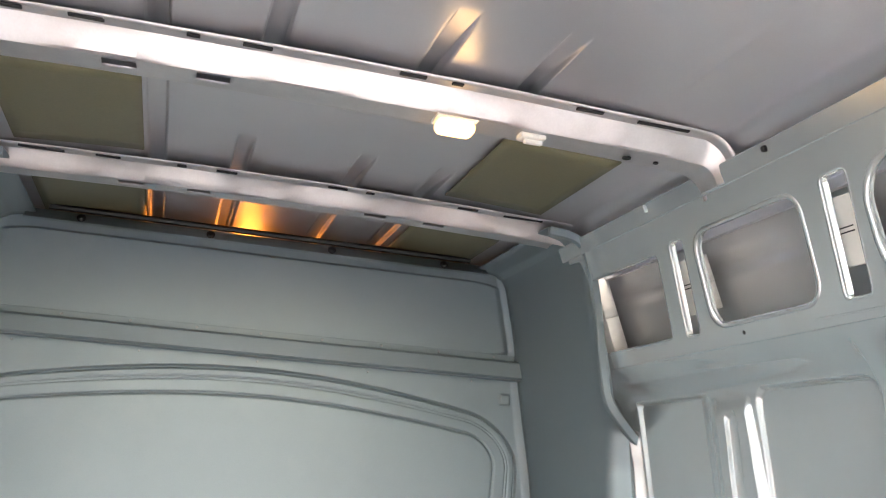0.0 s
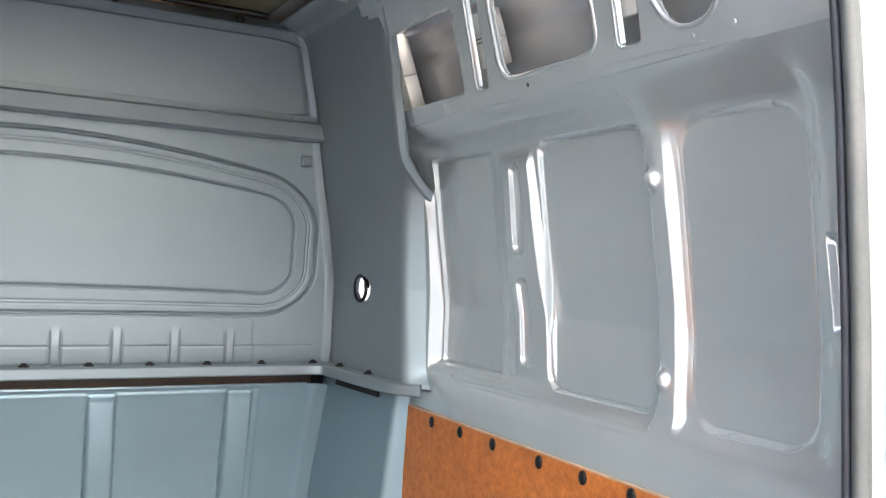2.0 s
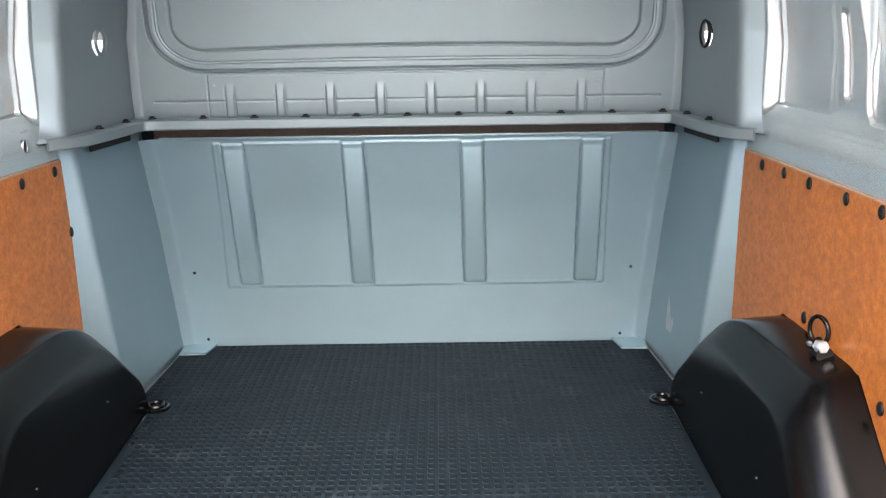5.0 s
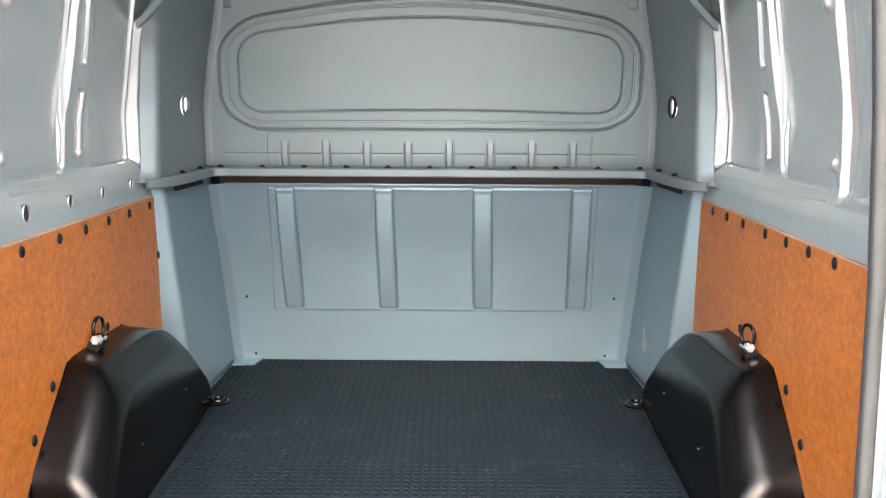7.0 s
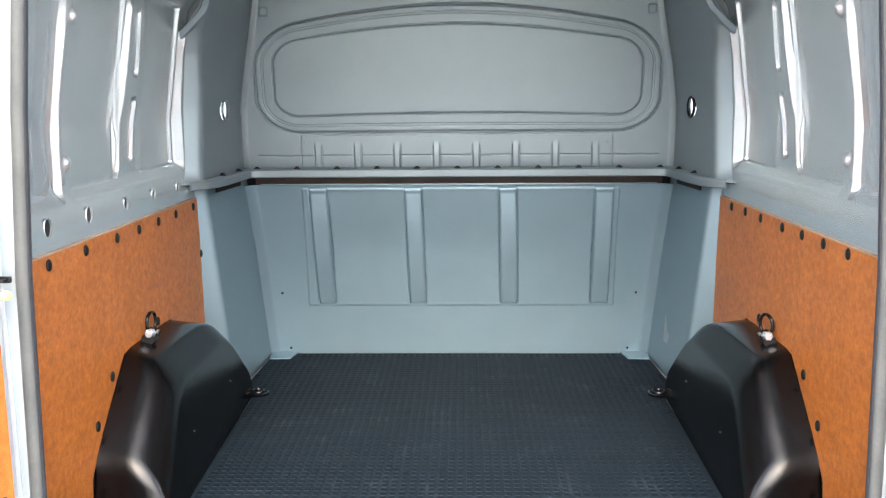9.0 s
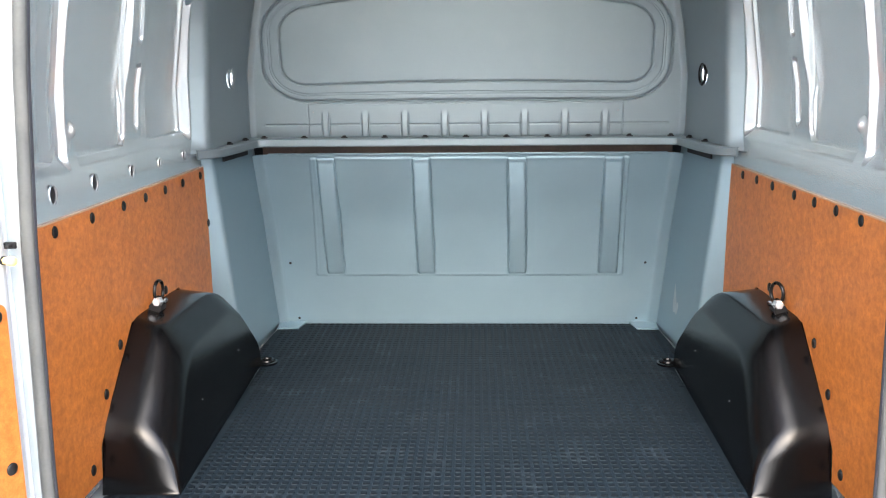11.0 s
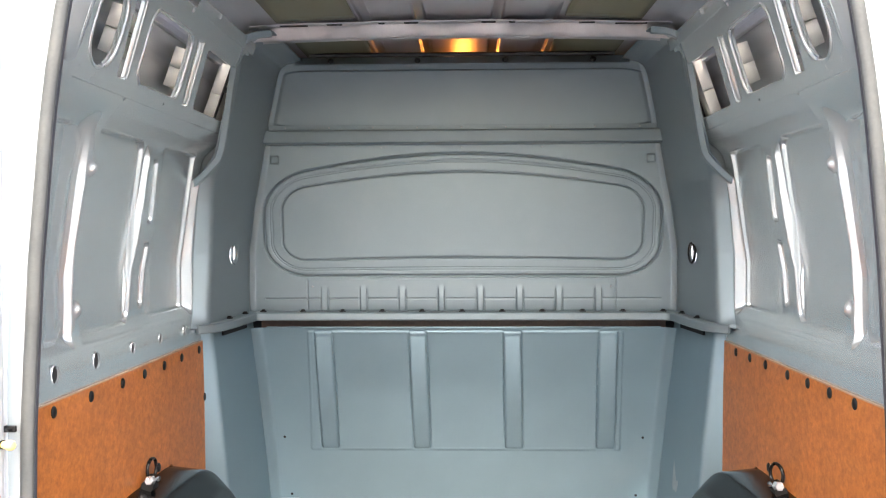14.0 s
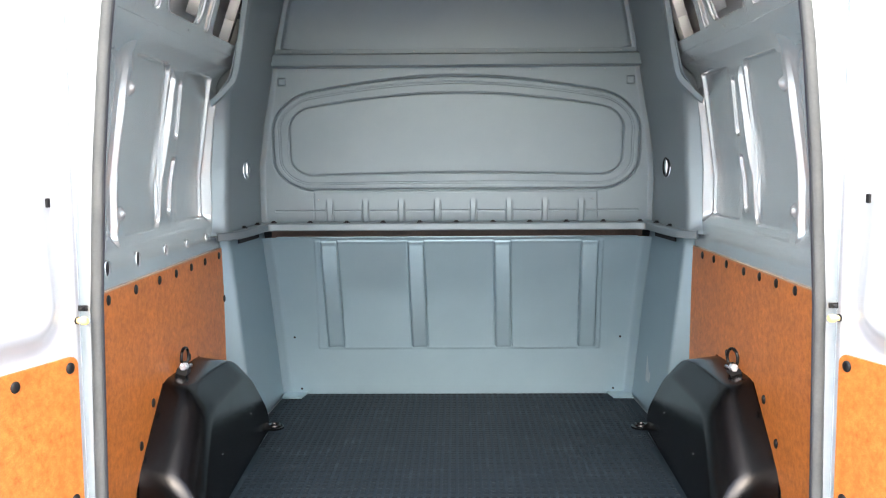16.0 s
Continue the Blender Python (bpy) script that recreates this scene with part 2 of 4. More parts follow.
def rounded_rect(w, h, r, seg=6, shear=0.0, cx=0.0, cy=0.0):
    pts = []
    for sx, sy, a0 in ((1, 1, 0), (-1, 1, 90), (-1, -1, 180), (1, -1, 270)):
        for k in range(seg + 1):
            a = radians(a0 + 90 * k / seg)
            x, y = sx * (w / 2 - r) + r * math.cos(a), sy * (h / 2 - r) + r * math.sin(a)
            pts.append((cx + x + shear * y, cy + y))
    return pts


def plate_mesh(name, outline, holes, thick, bevel):
    """A flat plate in its own xy plane with openings that go through it, and rounded edges."""
    cu = bpy.data.curves.new(name, "CURVE")
    cu.dimensions, cu.fill_mode = "2D", "BOTH"
    cu.extrude, cu.bevel_depth, cu.bevel_resolution = thick / 2, bevel, 2
    for loop in [outline] + holes:
        sp = cu.splines.new("POLY")
        sp.points.add(len(loop) - 1)
        for p, (x, y) in zip(sp.points, loop):
            p.co = (x, y, 0, 1)
        sp.use_cyclic_u = True
    tmp = bpy.data.objects.new(name, cu)
    scene.collection.objects.link(tmp)
    dg = bpy.context.evaluated_depsgraph_get()
    me = bpy.data.meshes.new_from_object(tmp.evaluated_get(dg))
    bpy.data.objects.remove(tmp)
    bpy.data.curves.remove(cu)
    me.name = name
    return me


def sstep(x, a, b):
    t = np.clip((x - a) / (b - a), 0, 1)
    return t * t * (3 - 2 * t)


def rr(u, v, cu, cv, hu, hv, r):
    """Signed distance to a rounded rectangle, below 0 inside."""
    du, dv = np.abs(u - cu) - hu + r, np.abs(v - cv) - hv + r
    return np.hypot(np.maximum(du, 0), np.maximum(dv, 0)) + np.minimum(np.maximum(du, dv), 0) - r


def groove(d, w):
    return np.clip(1 - np.abs(d) / w, 0, 1) ** 2 * (3 - 2 * np.clip(1 - np.abs(d) / w, 0, 1))


def curve(z, zs, xs, soft=0.015):
    """A softened piecewise line through few stations."""
    zs, xs = np.asarray(zs), np.asarray(xs)
    return sum(np.interp(z + o * soft, zs, xs) for o in (-1.5, -1, -0.5, 0, 0.5, 1, 1.5)) / 7


# ---------------- setting: floor, yard ----------------
bm = bmesh.new()
bmesh.ops.create_grid(bm, x_segments=8, y_segments=8, size=400)
ground = part("ground", bm, CONCRETE, label="grey concrete yard round the van")
ground.location = (0, 0, -0.68)
tagged(ground, "grey concrete yard under the open sky", "ground", kind="structure")

# Wall added out of view: keeps low skylight off the upper bulkhead and arches.
BLOCK_GREY = surface("light_block_grey", (0.10, 0.098, 0.096), 0.9, vary=0.2, scale=0.8, grain=30, bump=0.2)
block_wall = part("wall_light_block", box_bm(40, 0.3, 2.7, 0.02, at=(0, -11.5, 0.67)), BLOCK_GREY)
tagged(block_wall, "plain grey wall added out of view behind the van to block low skylight", "wall", kind="structure")

floor = part("floor", box_bm(1.80, 3.2, 0.04, at=(0, -0.30, -0.027)), GREY_TRIM)
tagged(floor, "grey load floor plate of the van", "floor", kind="structure")


# ---------------- side walls ----------------
WALL_Z = [0.02, 0.60, 0.69, 0.755, 0.80, 0.873, 1.00, 1.20, 1.285, 1.33, 1.372]
WALL_X = [0.873, 0.873, 0.873, 0.876, 0.894, 0.904, 0.896, 0.863, 0.846, 0.814, 0.7795]


def wall_surface(side):
    ys = np.concatenate([np.arange(-0.505, -1.8805, -0.0045), np.arange(-1.035, -1.110, -0.0018)]
                        + [np.arange(e + 0.008, e - 0.008, -0.0012) for e in (-0.602, -0.623, -0.982, -1.018, -1.396, -1.414, -1.462, -1.481, -1.722, -1.752)])
    ys = np.unique(np.round(ys, 5))[::-1]
    zs = np.concatenate([np.arange(0.02, 0.64, 0.06), np.arange(0.64, 1.3725, 0.005), np.arange(1.290, 1.308, 0.0012), np.arange(0.766, 0.818, 0.0015)])
    zs = np.unique(np.round(zs, 5))

    def fn(y, z):
        rib = curve(z, WALL_Z, WALL_X)
        skin = np.interp(z, [0.78, 0.95, 1.20, 1.30], [0.918, 0.918, 0.881, 0.866])
        # the frame runs just inside the skin and scoops inwards under the shelf
        scoop = curve(z, [0.78, 0.95, 1.20, 1.288, 1.308, 1.328, 1.350, 1.372], [0.911, 0.911, 0.874, 0.859, 0.848, 0.824, 0.799, 0.7795], 0.006)
        front = np.interp(z, [0.74, 0.98, 1.15, 1.235, 1.30, 1.372], [0.879, 0.879, 0.863, 0.846, 0.814, 0.7795])
        rib = rib + (np.minimum(rib, front) - rib) * sstep(y, -0.72, -0.605)
        low = sstep(z, 0.776, 0.822)
        tall = sstep(z, 0.80, 0.85) * (1 - sstep(z, 1.25, 1.30))
        top = sstep(z, 1.12, 1.33)
        m12 = np.clip((-y - 0.598 - 0.004 * top + 0.080 * sstep(z, 1.215, 1.26)) / 0.016, 0, 1) * (1 - sstep(-y, 1.397, 1.411)) * low
        crisp = np.clip((-y - 1.456) / 0.013, 0, 1)
        m3 = (crisp + (sstep(-y, 1.440, 1.505) - crisp) * sstep(z, 1.15, 1.30)) * (1 - sstep(-y, 1.725, 1.765)) * low
        m = np.maximum(m12, m3)
        x = rib * (1 - m) + scoop * m
        # proud rib with its two slots; its rear edge is a tapering chamfer
        c1 = 1.0965 - 0.0735 * (z - 0.80)
        c0 = c1 - 0.003 - 0.0100 * sstep(z, 0.80, 1.04) * (1 - 0.30 * sstep(z, 1.10, 1.30))
        proud = (c1 - c0) * 1.35
        lean = (z - 1.05) * 0.02
        bays = [rr(y, z, -0.7715, 1.054, 0.1485, 0.245, 0.012), rr(y, z, -1.2360, 1.054, 0.1600, 0.247, 0.034),
                rr(y, z, -1.6020, 1.050, 0.1210, 0.245, 0.055)]
        for k, d in enumerate(bays):
            fade = 1 - sstep(-y, 0.88, 0.915) * (0.8 if k == 0 else 0.0)
            if k == 2:
                fade = 1 - 0.8 * (1 - sstep(-y, 1.475, 1.560))
            soft = 0.003 if k < 2 else 0.010
            inside = np.clip((-d + soft / 2) / soft, 0, 1)
            x = x * (1 - inside * fade) + skin * inside * fade
            x = x + (0.0045, 0.0036, 0.0014)[k] * groove(d + 0.003, 0.0036) * fade
        x = x - proud * tall * sstep(-y, 0.925, 0.955) * (1 - np.clip((-y - c0) / (c1 - c0), 0, 1))
        for c in (1.168, 0.934):
            d = rr(y + lean, z, -1.000, c, 0.020, 0.090, 0.017)
            x = x + 0.010 * np.clip((-d + 0.001) / 0.0030, 0, 1)
        x = x - 0.002 * groove(y + 1.414, 0.0035) * tall
        flare = 0.021 + 0.020 * sstep(z, 1.12, 1.28) + 0.018 * (1 - sstep(z, 0.80, 0.92))
        x = x - 0.0095 * tall * sstep(-y, 1.404, 1.424) * (1 - np.clip((-y - 1.479 + flare) / flare, 0, 1))
        for zc in (1.201, 0.872):
            d = np.hypot(y + 1.430, (z - zc) * 0.8)
            x = x - 0.012 * sstep(-d, -0.019, -0.006)
        x = x + (0.0010 * groove(z - 0.790, 0.007) + 0.0014 * groove(z - 0.772, 0.007)) * sstep(-y, 0.66, 0.74) * (1 - sstep(-y, 1.36, 1.42))
        # ridge in the scoop, ending short of the last bay
        x = x - 0.003 * groove(z - 1.338, 0.010) * sstep(-y, 0.62, 0.68) * (1 - sstep(-y, 1.24, 1.34))
        d = rr(y - 2 * lean, z, -1.795, 1.043, 0.044, 0.065, 0.005)
        x = x + 0.012 * np.clip((-d + 0.001) / 0.010, 0, 1) * (1.0 if side > 0 else 0.0)
        # the thin sheet is never quite flat
        x = x + 0.0006 * np.sin(9 * y + 4 * z) * np.sin(7 * z - 3 * y)
        return side * x, y, z

    def keep(y, z):
        ok = (y < -0.575) | (z < 0.735) | (z > 1.21)
        if side < 0:
            for yc, r in BELT_HOLES:
                ok &= ~(np.hypot((y - yc) / r, (z - 0.743) / (r * 1.25)) < 1.0)
        return ok
    return ys, zs, fn, keep


BELT_HOLES = [(-1.582, 0.016), (-1.364, 0.016), (-1.127, 0.013), (-0.912, 0.012), (-0.690, 0.012)]
PLANE_C, PLANE_S = 1.2635, 0.35     # upper frames: x + 0.35 z = 1.2635


def frame_place(y, w, side, off=0.0):
    """A place on a leaning upper frame: w runs up it from z = 1.39; off goes outwards."""
    k = 1 / math.hypot(1, PLANE_S)
    z = 1.39 + w * k + off * PLANE_S * k
    x = 0.777 - w * PLANE_S * k + off * k
    return Vector((side * x, y, z))


def slope_matrix(side, y=0.0, w=0.0, off=0.0):
    """Local x along -y (rearwards), local y up the frame, local z towards the inside."""
    k = 1 / math.hypot(1, PLANE_S)
    ex = Vector((0, -1, 0))
    ey = Vector((-side * PLANE_S * k, 0, k))
    ez = ex.cross(ey) * side
    m = Matrix((ex, ey, ez)).transposed().to_4x4()
    m.translation = frame_place(y, w, side, off)
    return m


def side_wall(side):
    wname = "wall_right" if side > 0 else "wall_left"
    wall = thing(wname, "silver pressed-steel side wall of the van with ribs and recessed bays", "wall", kind="structure")
    ys, zs, fn, keep = wall_surface(side)
    sheet("pressed_panel", ys, zs, fn, SILVER, wall, keep=keep, flip=side < 0)
    outer = box_bm(0.02, 1.62 if side > 0 else 1.48, 1.55, at=(side * 0.975, -1.05 if side > 0 else -1.12, 0.62))
    part("outer_skin", outer, SILVER, wall)
    part("outer_skin_upper", box_bm(0.02, 3.06, 0.50, at=(side * 0.885, -0.38, 1.595), m=pose(0, 0, 0, 0, -side * 22, 0)), SILVER, wall)
    # leaning upper frame with its openings
    ol = [(0.585, -0.0185), (1.712, -0.0185), (1.712, 0.292), (0.585, 0.292)]
    holes = [rounded_rect(0.352, 0.178, 0.016, shear=0.17, cx=0.777, cy=0.106),
             rounded_rect(0.052, 0.192, 0.012, shear=0.17, cx=1.026, cy=0.110),
             rounded_rect(0.305, 0.186, 0.040, shear=0.10, cx=1.245, cy=0.112),
             rounded_rect(0.060, 0.196, 0.012, shear=0.13, cx=1.477, cy=0.112),
             rounded_rect(0.142, 0.190, 0.068, shear=0.05, cx=1.606, cy=0.112)]
    me = plate_mesh("upper_frame", ol, holes, 0.010, 0.003)
    up = link_mesh("upper_frame", me, SILVER, wall, "silver steel frame with rounded openings")
    up.matrix_local = slope_matrix(side, off=0.004)
    me.set_sharp_from_angle(angle=radians(50))
    # rear end of the frame, turning outwards to the door opening
    def turn(y, w):
        off = -0.0048 + 0.105 * np.clip((-y - 1.705) / 0.16, 0, 1) ** 1.3 * sstep(w, -0.02, 0.09)
        k = 1 / math.hypot(1, PLANE_S)
        return side * (0.777 - w * PLANE_S * k + off * k), y, 1.39 + w * k + off * PLANE_S * k
    sheet("frame_end", np.linspace(-1.700, -1.872, 40), np.linspace(-0.022, 0.296, 40), turn, SILVER, wall, flip=side < 0)
    # rims round the openings
    for k, h in enumerate(holes):
        rim_r = 0.0035 if k in (0, 1, 3) else 0.006
        m = slope_matrix(side, off=-0.001)
        rb = sweep_bm([m @ Vector((x, y, 0)) for x, y in h], circle_profile(rim_r, 6), closed=True, up=(side, 0.01, PLANE_S))
        part("rim", rb, SILVER, wall, smooth=True, angle=80)
    # bright rolled flanges at the front of the two slots
    for cx, w, h, sh in ((1.026, 0.052, 0.176, 0.17), (1.477, 0.060, 0.180, 0.13)):
        fm = pose(cx - w / 2 + 0.003, 0.111, -0.004, 0, 0, -math.degrees(math.atan(sh))) @ pose(0, 0, 0, 0, 42, 0)
        part("slot_flange", box_bm(0.014, h, 0.003, 0.0012, m=fm), SILVER, wall, smooth=True).matrix_local = slope_matrix(side)
    # skin behind the openings, with a stringer
    def skin(y, w):
        k = 1 / math.hypot(1, PLANE_S)
        off = 0.085 + 0.012 * groove(w - 0.13, 0.03)
        return side * (0.777 - w * PLANE_S * k + off * k), y, 1.39 + w * k + off * PLANE_S * k
    sheet("skin", np.arange(-0.36, -1.90, -0.02), np.arange(-0.06, 0.33, 0.01), skin, SKIN, wall, flip=side < 0)
    st = box_bm(1.25, 0.02, 0.03, 0.003, at=(1.22, 0.20, -0.07))
    part("stringer", st, SILVER_ROOF, wall).matrix_local = slope_matrix(side)
    # roof rail
    rail = box_bm(1.32, 0.040, 0.012, 0.002, 1, at=(1.22, 0.281, 0.004))
    part("roof_rail", rail, SILVER, wall).matrix_local = slope_matrix(side)
    for yc, mat, q in ((0.985, SILVER, 0.8), (1.378, PLUG, 0.5)):
        part("rail_clip", box_bm(0.018 * q, 0.022 * q, 0.012, 0.003, at=(yc, 0.284 + 0.006 * q, 0.012)), mat, wall).matrix_local = slope_matrix(side)
    # pressed line and small screws under the openings
    ln = box_bm(0.26, 0.004, 0.004, 0.0015, at=(1.49, -0.006, 0.004), m=pose(0, 0, 0, 0, 0, -1.0))
    part("pressed_line", ln, SILVER, wall).matrix_local = slope_matrix(side)
    for yc, w in ((1.167, 0.0), (1.60, 0.003), (1.68, 0.006)):
        part("screw", lathe_bm([(0.006, -0.001), (0.006, 0.002), (0.003, 0.004)], 10, pose(yc, w, 0.001)), PLUG if yc < 1.2 else SILVER, wall).matrix_local = slope_matrix(side)
    # holes in the belt
    if side < 0:
        for yc, r in BELT_HOLES:
            x0 = -float(curve(np.array(0.743), WALL_Z, WALL_X))
            m = pose(x0, yc, 0.743, 0, 90, 0) @ Matrix.Diagonal((1.25, 1, 1, 1))
            hb = bmesh.new()
            rings = [[hb.verts.new(m @ Vector((q * r * math.cos(a), q * r * math.sin(a), h))) for a in [2 * math.pi * k / 20 for k in range(20)]]
                     for q, h in ((1.22, 0.0), (1.14, 0.0022), (1.00, 0.0014), (0.97, -0.004))]
            for p0, p1 in zip(rings, rings[1:]):
                for k in range(20):
                    hb.faces.new((p0[k], p0[(k + 1) % 20], p1[(k + 1) % 20], p1[k]))
            part("belt_hole_rim", hb, SILVER, wall, smooth=True)
            # near-black disc stands for the unlit depth of the hole
            part("belt_hole_dark", lathe_bm([(r * 0.985, -0.006), (r * 0.985, -0.002)], 16, m), DARK, wall, "near-black disc in place of the unlit hole")
    return wall


for s in (1, -1):
    side_wall(s)


# ---------------- bulkhead (front wall) ----------------
def corner_x(z):
    return np.interp(z, [0.0, 0.69, 0.98, 1.15, 1.24, 1.31, 1.49, 1.60, 1.67], [0.745, 0.802, 0.802, 0.777, 0.758, 0.748, 0.717, 0.692, 0.673])


def bulk_y(z):
    return curve(z, [0, 0.22, 0.44, 0.62, 0.70, 0.76, 1.325, 1.67], [0, -0.010, -0.032, -0.072, -0.090, -0.116, -0.135, -0.153], 0.03)


bulkhead = thing("wall_front", "grey-blue steel bulkhead with an embossed window shape and a cross bar", "wall", kind="structure")
STRAPS = [(-0.565, -0.502), (-0.202, -0.140), (0.158, 0.222), (0.522, 0.588)]


def lower_bulk(u, z):
    x = u * corner_x(z)
    y = bulk_y(z)
    y = y - 0.005 * groove(rr(x, z, 0.009, 0.438, 0.598, 0.233, 0.004), 0.005) * 0.6
    inside = rr(x, z, 0.009, 0.438, 0.598, 0.232, 0.002)
    y = y - 0.0025 * sstep(-inside, -0.002, 0.003)
    for (a, b), lean in zip(STRAPS, (0.018, 0.014, 0.010, -0.002)):
        t = np.clip((z - 0.212) / (0.670 - 0.212), 0, 1)
        c, h = (a + b) / 2 + lean * (1 - t), (b - a) / 2
        d = rr(x, z, c, 0.441, h, 0.229, 0.002)
        lift = 0.003 + 0.027 * np.sin(np.pi * np.clip(t * 1.04, 0, 1)) ** 0.9
        y = y - lift * sstep(-d, -0.003, 0.004) + 0.004 * groove(d - 0.003, 0.004)
    # rounded root where it meets the columns
    y = y - 0.035 * np.clip((np.abs(u) - 0.95) / 0.05, 0, 1) ** 2
    x = x + np.sign(u) * 0.008 * sstep(np.abs(u), 0.98, 1.0)
    return x, y, z


sheet("lower_panel", np.linspace(-1, 1, 481), np.linspace(0.0, 0.688, 180), lower_bulk, BULK_SKY, bulkhead, flip=True, thick=0.004)
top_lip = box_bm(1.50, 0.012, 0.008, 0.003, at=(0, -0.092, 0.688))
part("top_lip", top_lip, BULK_SKY, bulkhead, smooth=True)
# plain brown panel that fills the view through the gap
part("gap_panel", box_bm(1.56, 0.01, 0.14, at=(0, -0.035, 0.715)), BROWN, bulkhead, "dark brown panel behind the gap")

RIBS = [-0.521 + 0.1476 * k for k in range(8)]


def upper_bulk(u, z):
    x = u * corner_x(z)
    y = bulk_y(z)
    lift = np.clip((z - 0.884) / 0.465, 0, 1)
    zz = z + 0.21 * x * x * lift
    d = rr(x * (1 + 0.03 * (1.1 - z)), zz, 0.0, 1.1165, 0.750, 0.2325, 0.165)
    y = y + 0.011 * groove(d + 0.003, 0.007)
    y = y - 0.003 * sstep(-d, 0.006, 0.011)
    for o, h in ((0.026, 0.0024), (0.034, 0.0024)):
        y = y + h * groove(d + o, 0.004)
    y = y + 0.006 * groove(d + 0.070, 0.005) - 0.002 * sstep(-d, 0.073, 0.080)
    # small ribs over the cross bar
    line = np.ones_like(x)
    for c in RIBS:
        e = rr(x, z, c, 0.795, 0.0125, 0.058, 0.004)
        y = y - 0.006 * sstep(-e, -0.001, 0.004) * (1 - sstep(z, 0.80, 0.856)) + 0.0035 * groove(e - 0.002, 0.004) * (1 - sstep(z, 0.81, 0.85))
        line = np.minimum(line, sstep(np.abs(x - c), 0.012, 0.018))
    y = y + 0.0035 * groove(z - 0.800, 0.004) * (np.abs(x) < 0.745) * line
    y = y + 0.003 * groove(rr(x, z, -0.004, 0.815, 0.581, 0.0625, 0.002), 0.004)
    for c in (-0.704, 0.704):
        e = rr(x, z, c, 1.324, 0.015, 0.015, 0.004)
        y = y - 0.006 * sstep(-e, -0.003, 0.004)
    # raised field over the strip
    q = rr(x / (corner_x(z) - 0.014), (z - 1.55) / 0.104, 0, 0, 1, 1, 0.16)
    y = y - 0.007 * sstep(-q, -0.015, 0.03)
    y = y - 0.024 * np.clip((np.abs(u) - 0.972) / 0.028, 0, 1) ** 2
    x = x + np.sign(u) * 0.008 * sstep(np.abs(u), 0.98, 1.0)
    y = y + 0.0008 * np.sin(5 * x + 7 * z) * np.sin(4 * x - 6 * z)
    return x, y, z


sheet("upper_panel", np.linspace(-1, 1, 781), np.linspace(0.742, 1.686, 480), upper_bulk, BULK, bulkhead, flip=True)
sheet("upper_back", np.linspace(-1, 1, 30), np.linspace(0.742, 1.686, 30), lambda u, z: (u * corner_x(z), bulk_y(z) + 0.014, z), BULK, bulkhead)
# top lip with plugs, under the roof opening
part("head_lip", sweep_bm([(-0.615, -0.175, 1.683), (0.615, -0.175, 1.683)], [(-0.026, 0.017), (-0.022, 0.020), (0.026, -0.014), (0.028, -0.020)]), BULK, bulkhead)
part("head_seal", sweep_bm([(-0.56, -0.190, 1.704), (0.56, -0.190, 1.704)], circle_profile(0.008, 8)), PLUG, bulkhead, "black rubber edging")
for x in (-0.481, -0.161, 0.161, 0.481):
    part("head_plug", lathe_bm([(0.011, 0.0), (0.011, 0.004), (0.007, 0.008)], 12, pose(x, -0.197, 1.680, 65, 0, 0)), PLUG, bulkhead, "black plug")
# folded strip across
part("cross_strip", sweep_bm([(-0.752, -0.15, 1.405), (0.752, -0.15, 1.405)],
     [(-0.02, -0.026), (0.030, -0.026), (0.036, -0.020), (0.030, 0.020), (0.024, 0.026), (-0.02, 0.028)]), BULK, bulkhead)
part("strip_flange", box_bm(1.44, 0.004, 0.018, 0.001, at=(0, -0.150, 1.441)), BULK, bulkhead)
for k in range(9):
    part("strip_screw", lathe_bm([(0.004, 0), (0.003, 0.003)], 8, pose(-0.66 + 0.165 * k, -0.153, 1.441, 90, 0, 0)), GREY_TRIM, bulkhead)
for k in range(5):
    part("strip_screw", lathe_bm([(0.003, 0), (0.002, 0.003)], 8, pose(-0.6 + 0.3 * k, -0.141, 1.368, 90, 0, 0)), GREY_TRIM, bulkhead)
# rivets of the lower panel
RIVETS = [(-0.697, 0.252, 0.006), (0.697, 0.252, 0.006), (-0.672, 0.024, 0.006), (0.672, 0.024, 0.006)]
RIVETS += [(x, 0.214, 0.004) for x in (-0.57, -0.43, -0.27, -0.07, 0.10, 0.28, 0.45, 0.60)]
RIVETS += [(x, 0.655, 0.004) for x in (-0.58, -0.42, -0.27, -0.04, 0.12, 0.33, 0.47, 0.60)]
RIVETS += [(x, z, 0.004) for x in (-0.582, 0.602) for z in (0.36, 0.50)]
for x, z, r in RIVETS:
    y = float(bulk_y(np.array(z))) - 0.002
    part("rivet", lathe_bm([(r, 0), (r * 0.8, r * 0.5), (r * 0.3, r * 0.7)], 10, pose(x, y, z, 90, 0, 0)), GREY_TRIM if r < 0.005 else PLUG, bulkhead)
for c in (-0.565, 0.558):
    part("rivet", lathe_bm([(0.004, 0), (0.003, 0.002)], 8, pose(c, -0.121, 0.846, 90, 0, 0)), GREY_TRIM, bulkhead)
# floor flanges at both feet
for s in (1, -1):
    fb = bmesh.new()
    v = [fb.verts.new((s * x, y, 0.004)) for x, y in ((0.642, 0.0), (0.660, -0.098), (0.742, -0.102), (0.748, 0.0))]
    f = fb.faces.new(v)
    r = bmesh.ops.extrude_face_region(fb, geom=[f])
    bmesh.ops.translate(fb, vec=(0, 0, 0.006), verts=[g for g in r["geom"] if isinstance(g, bmesh.types.BMVert)])
    part("foot_flange", fb, BULK_SKY, bulkhead)

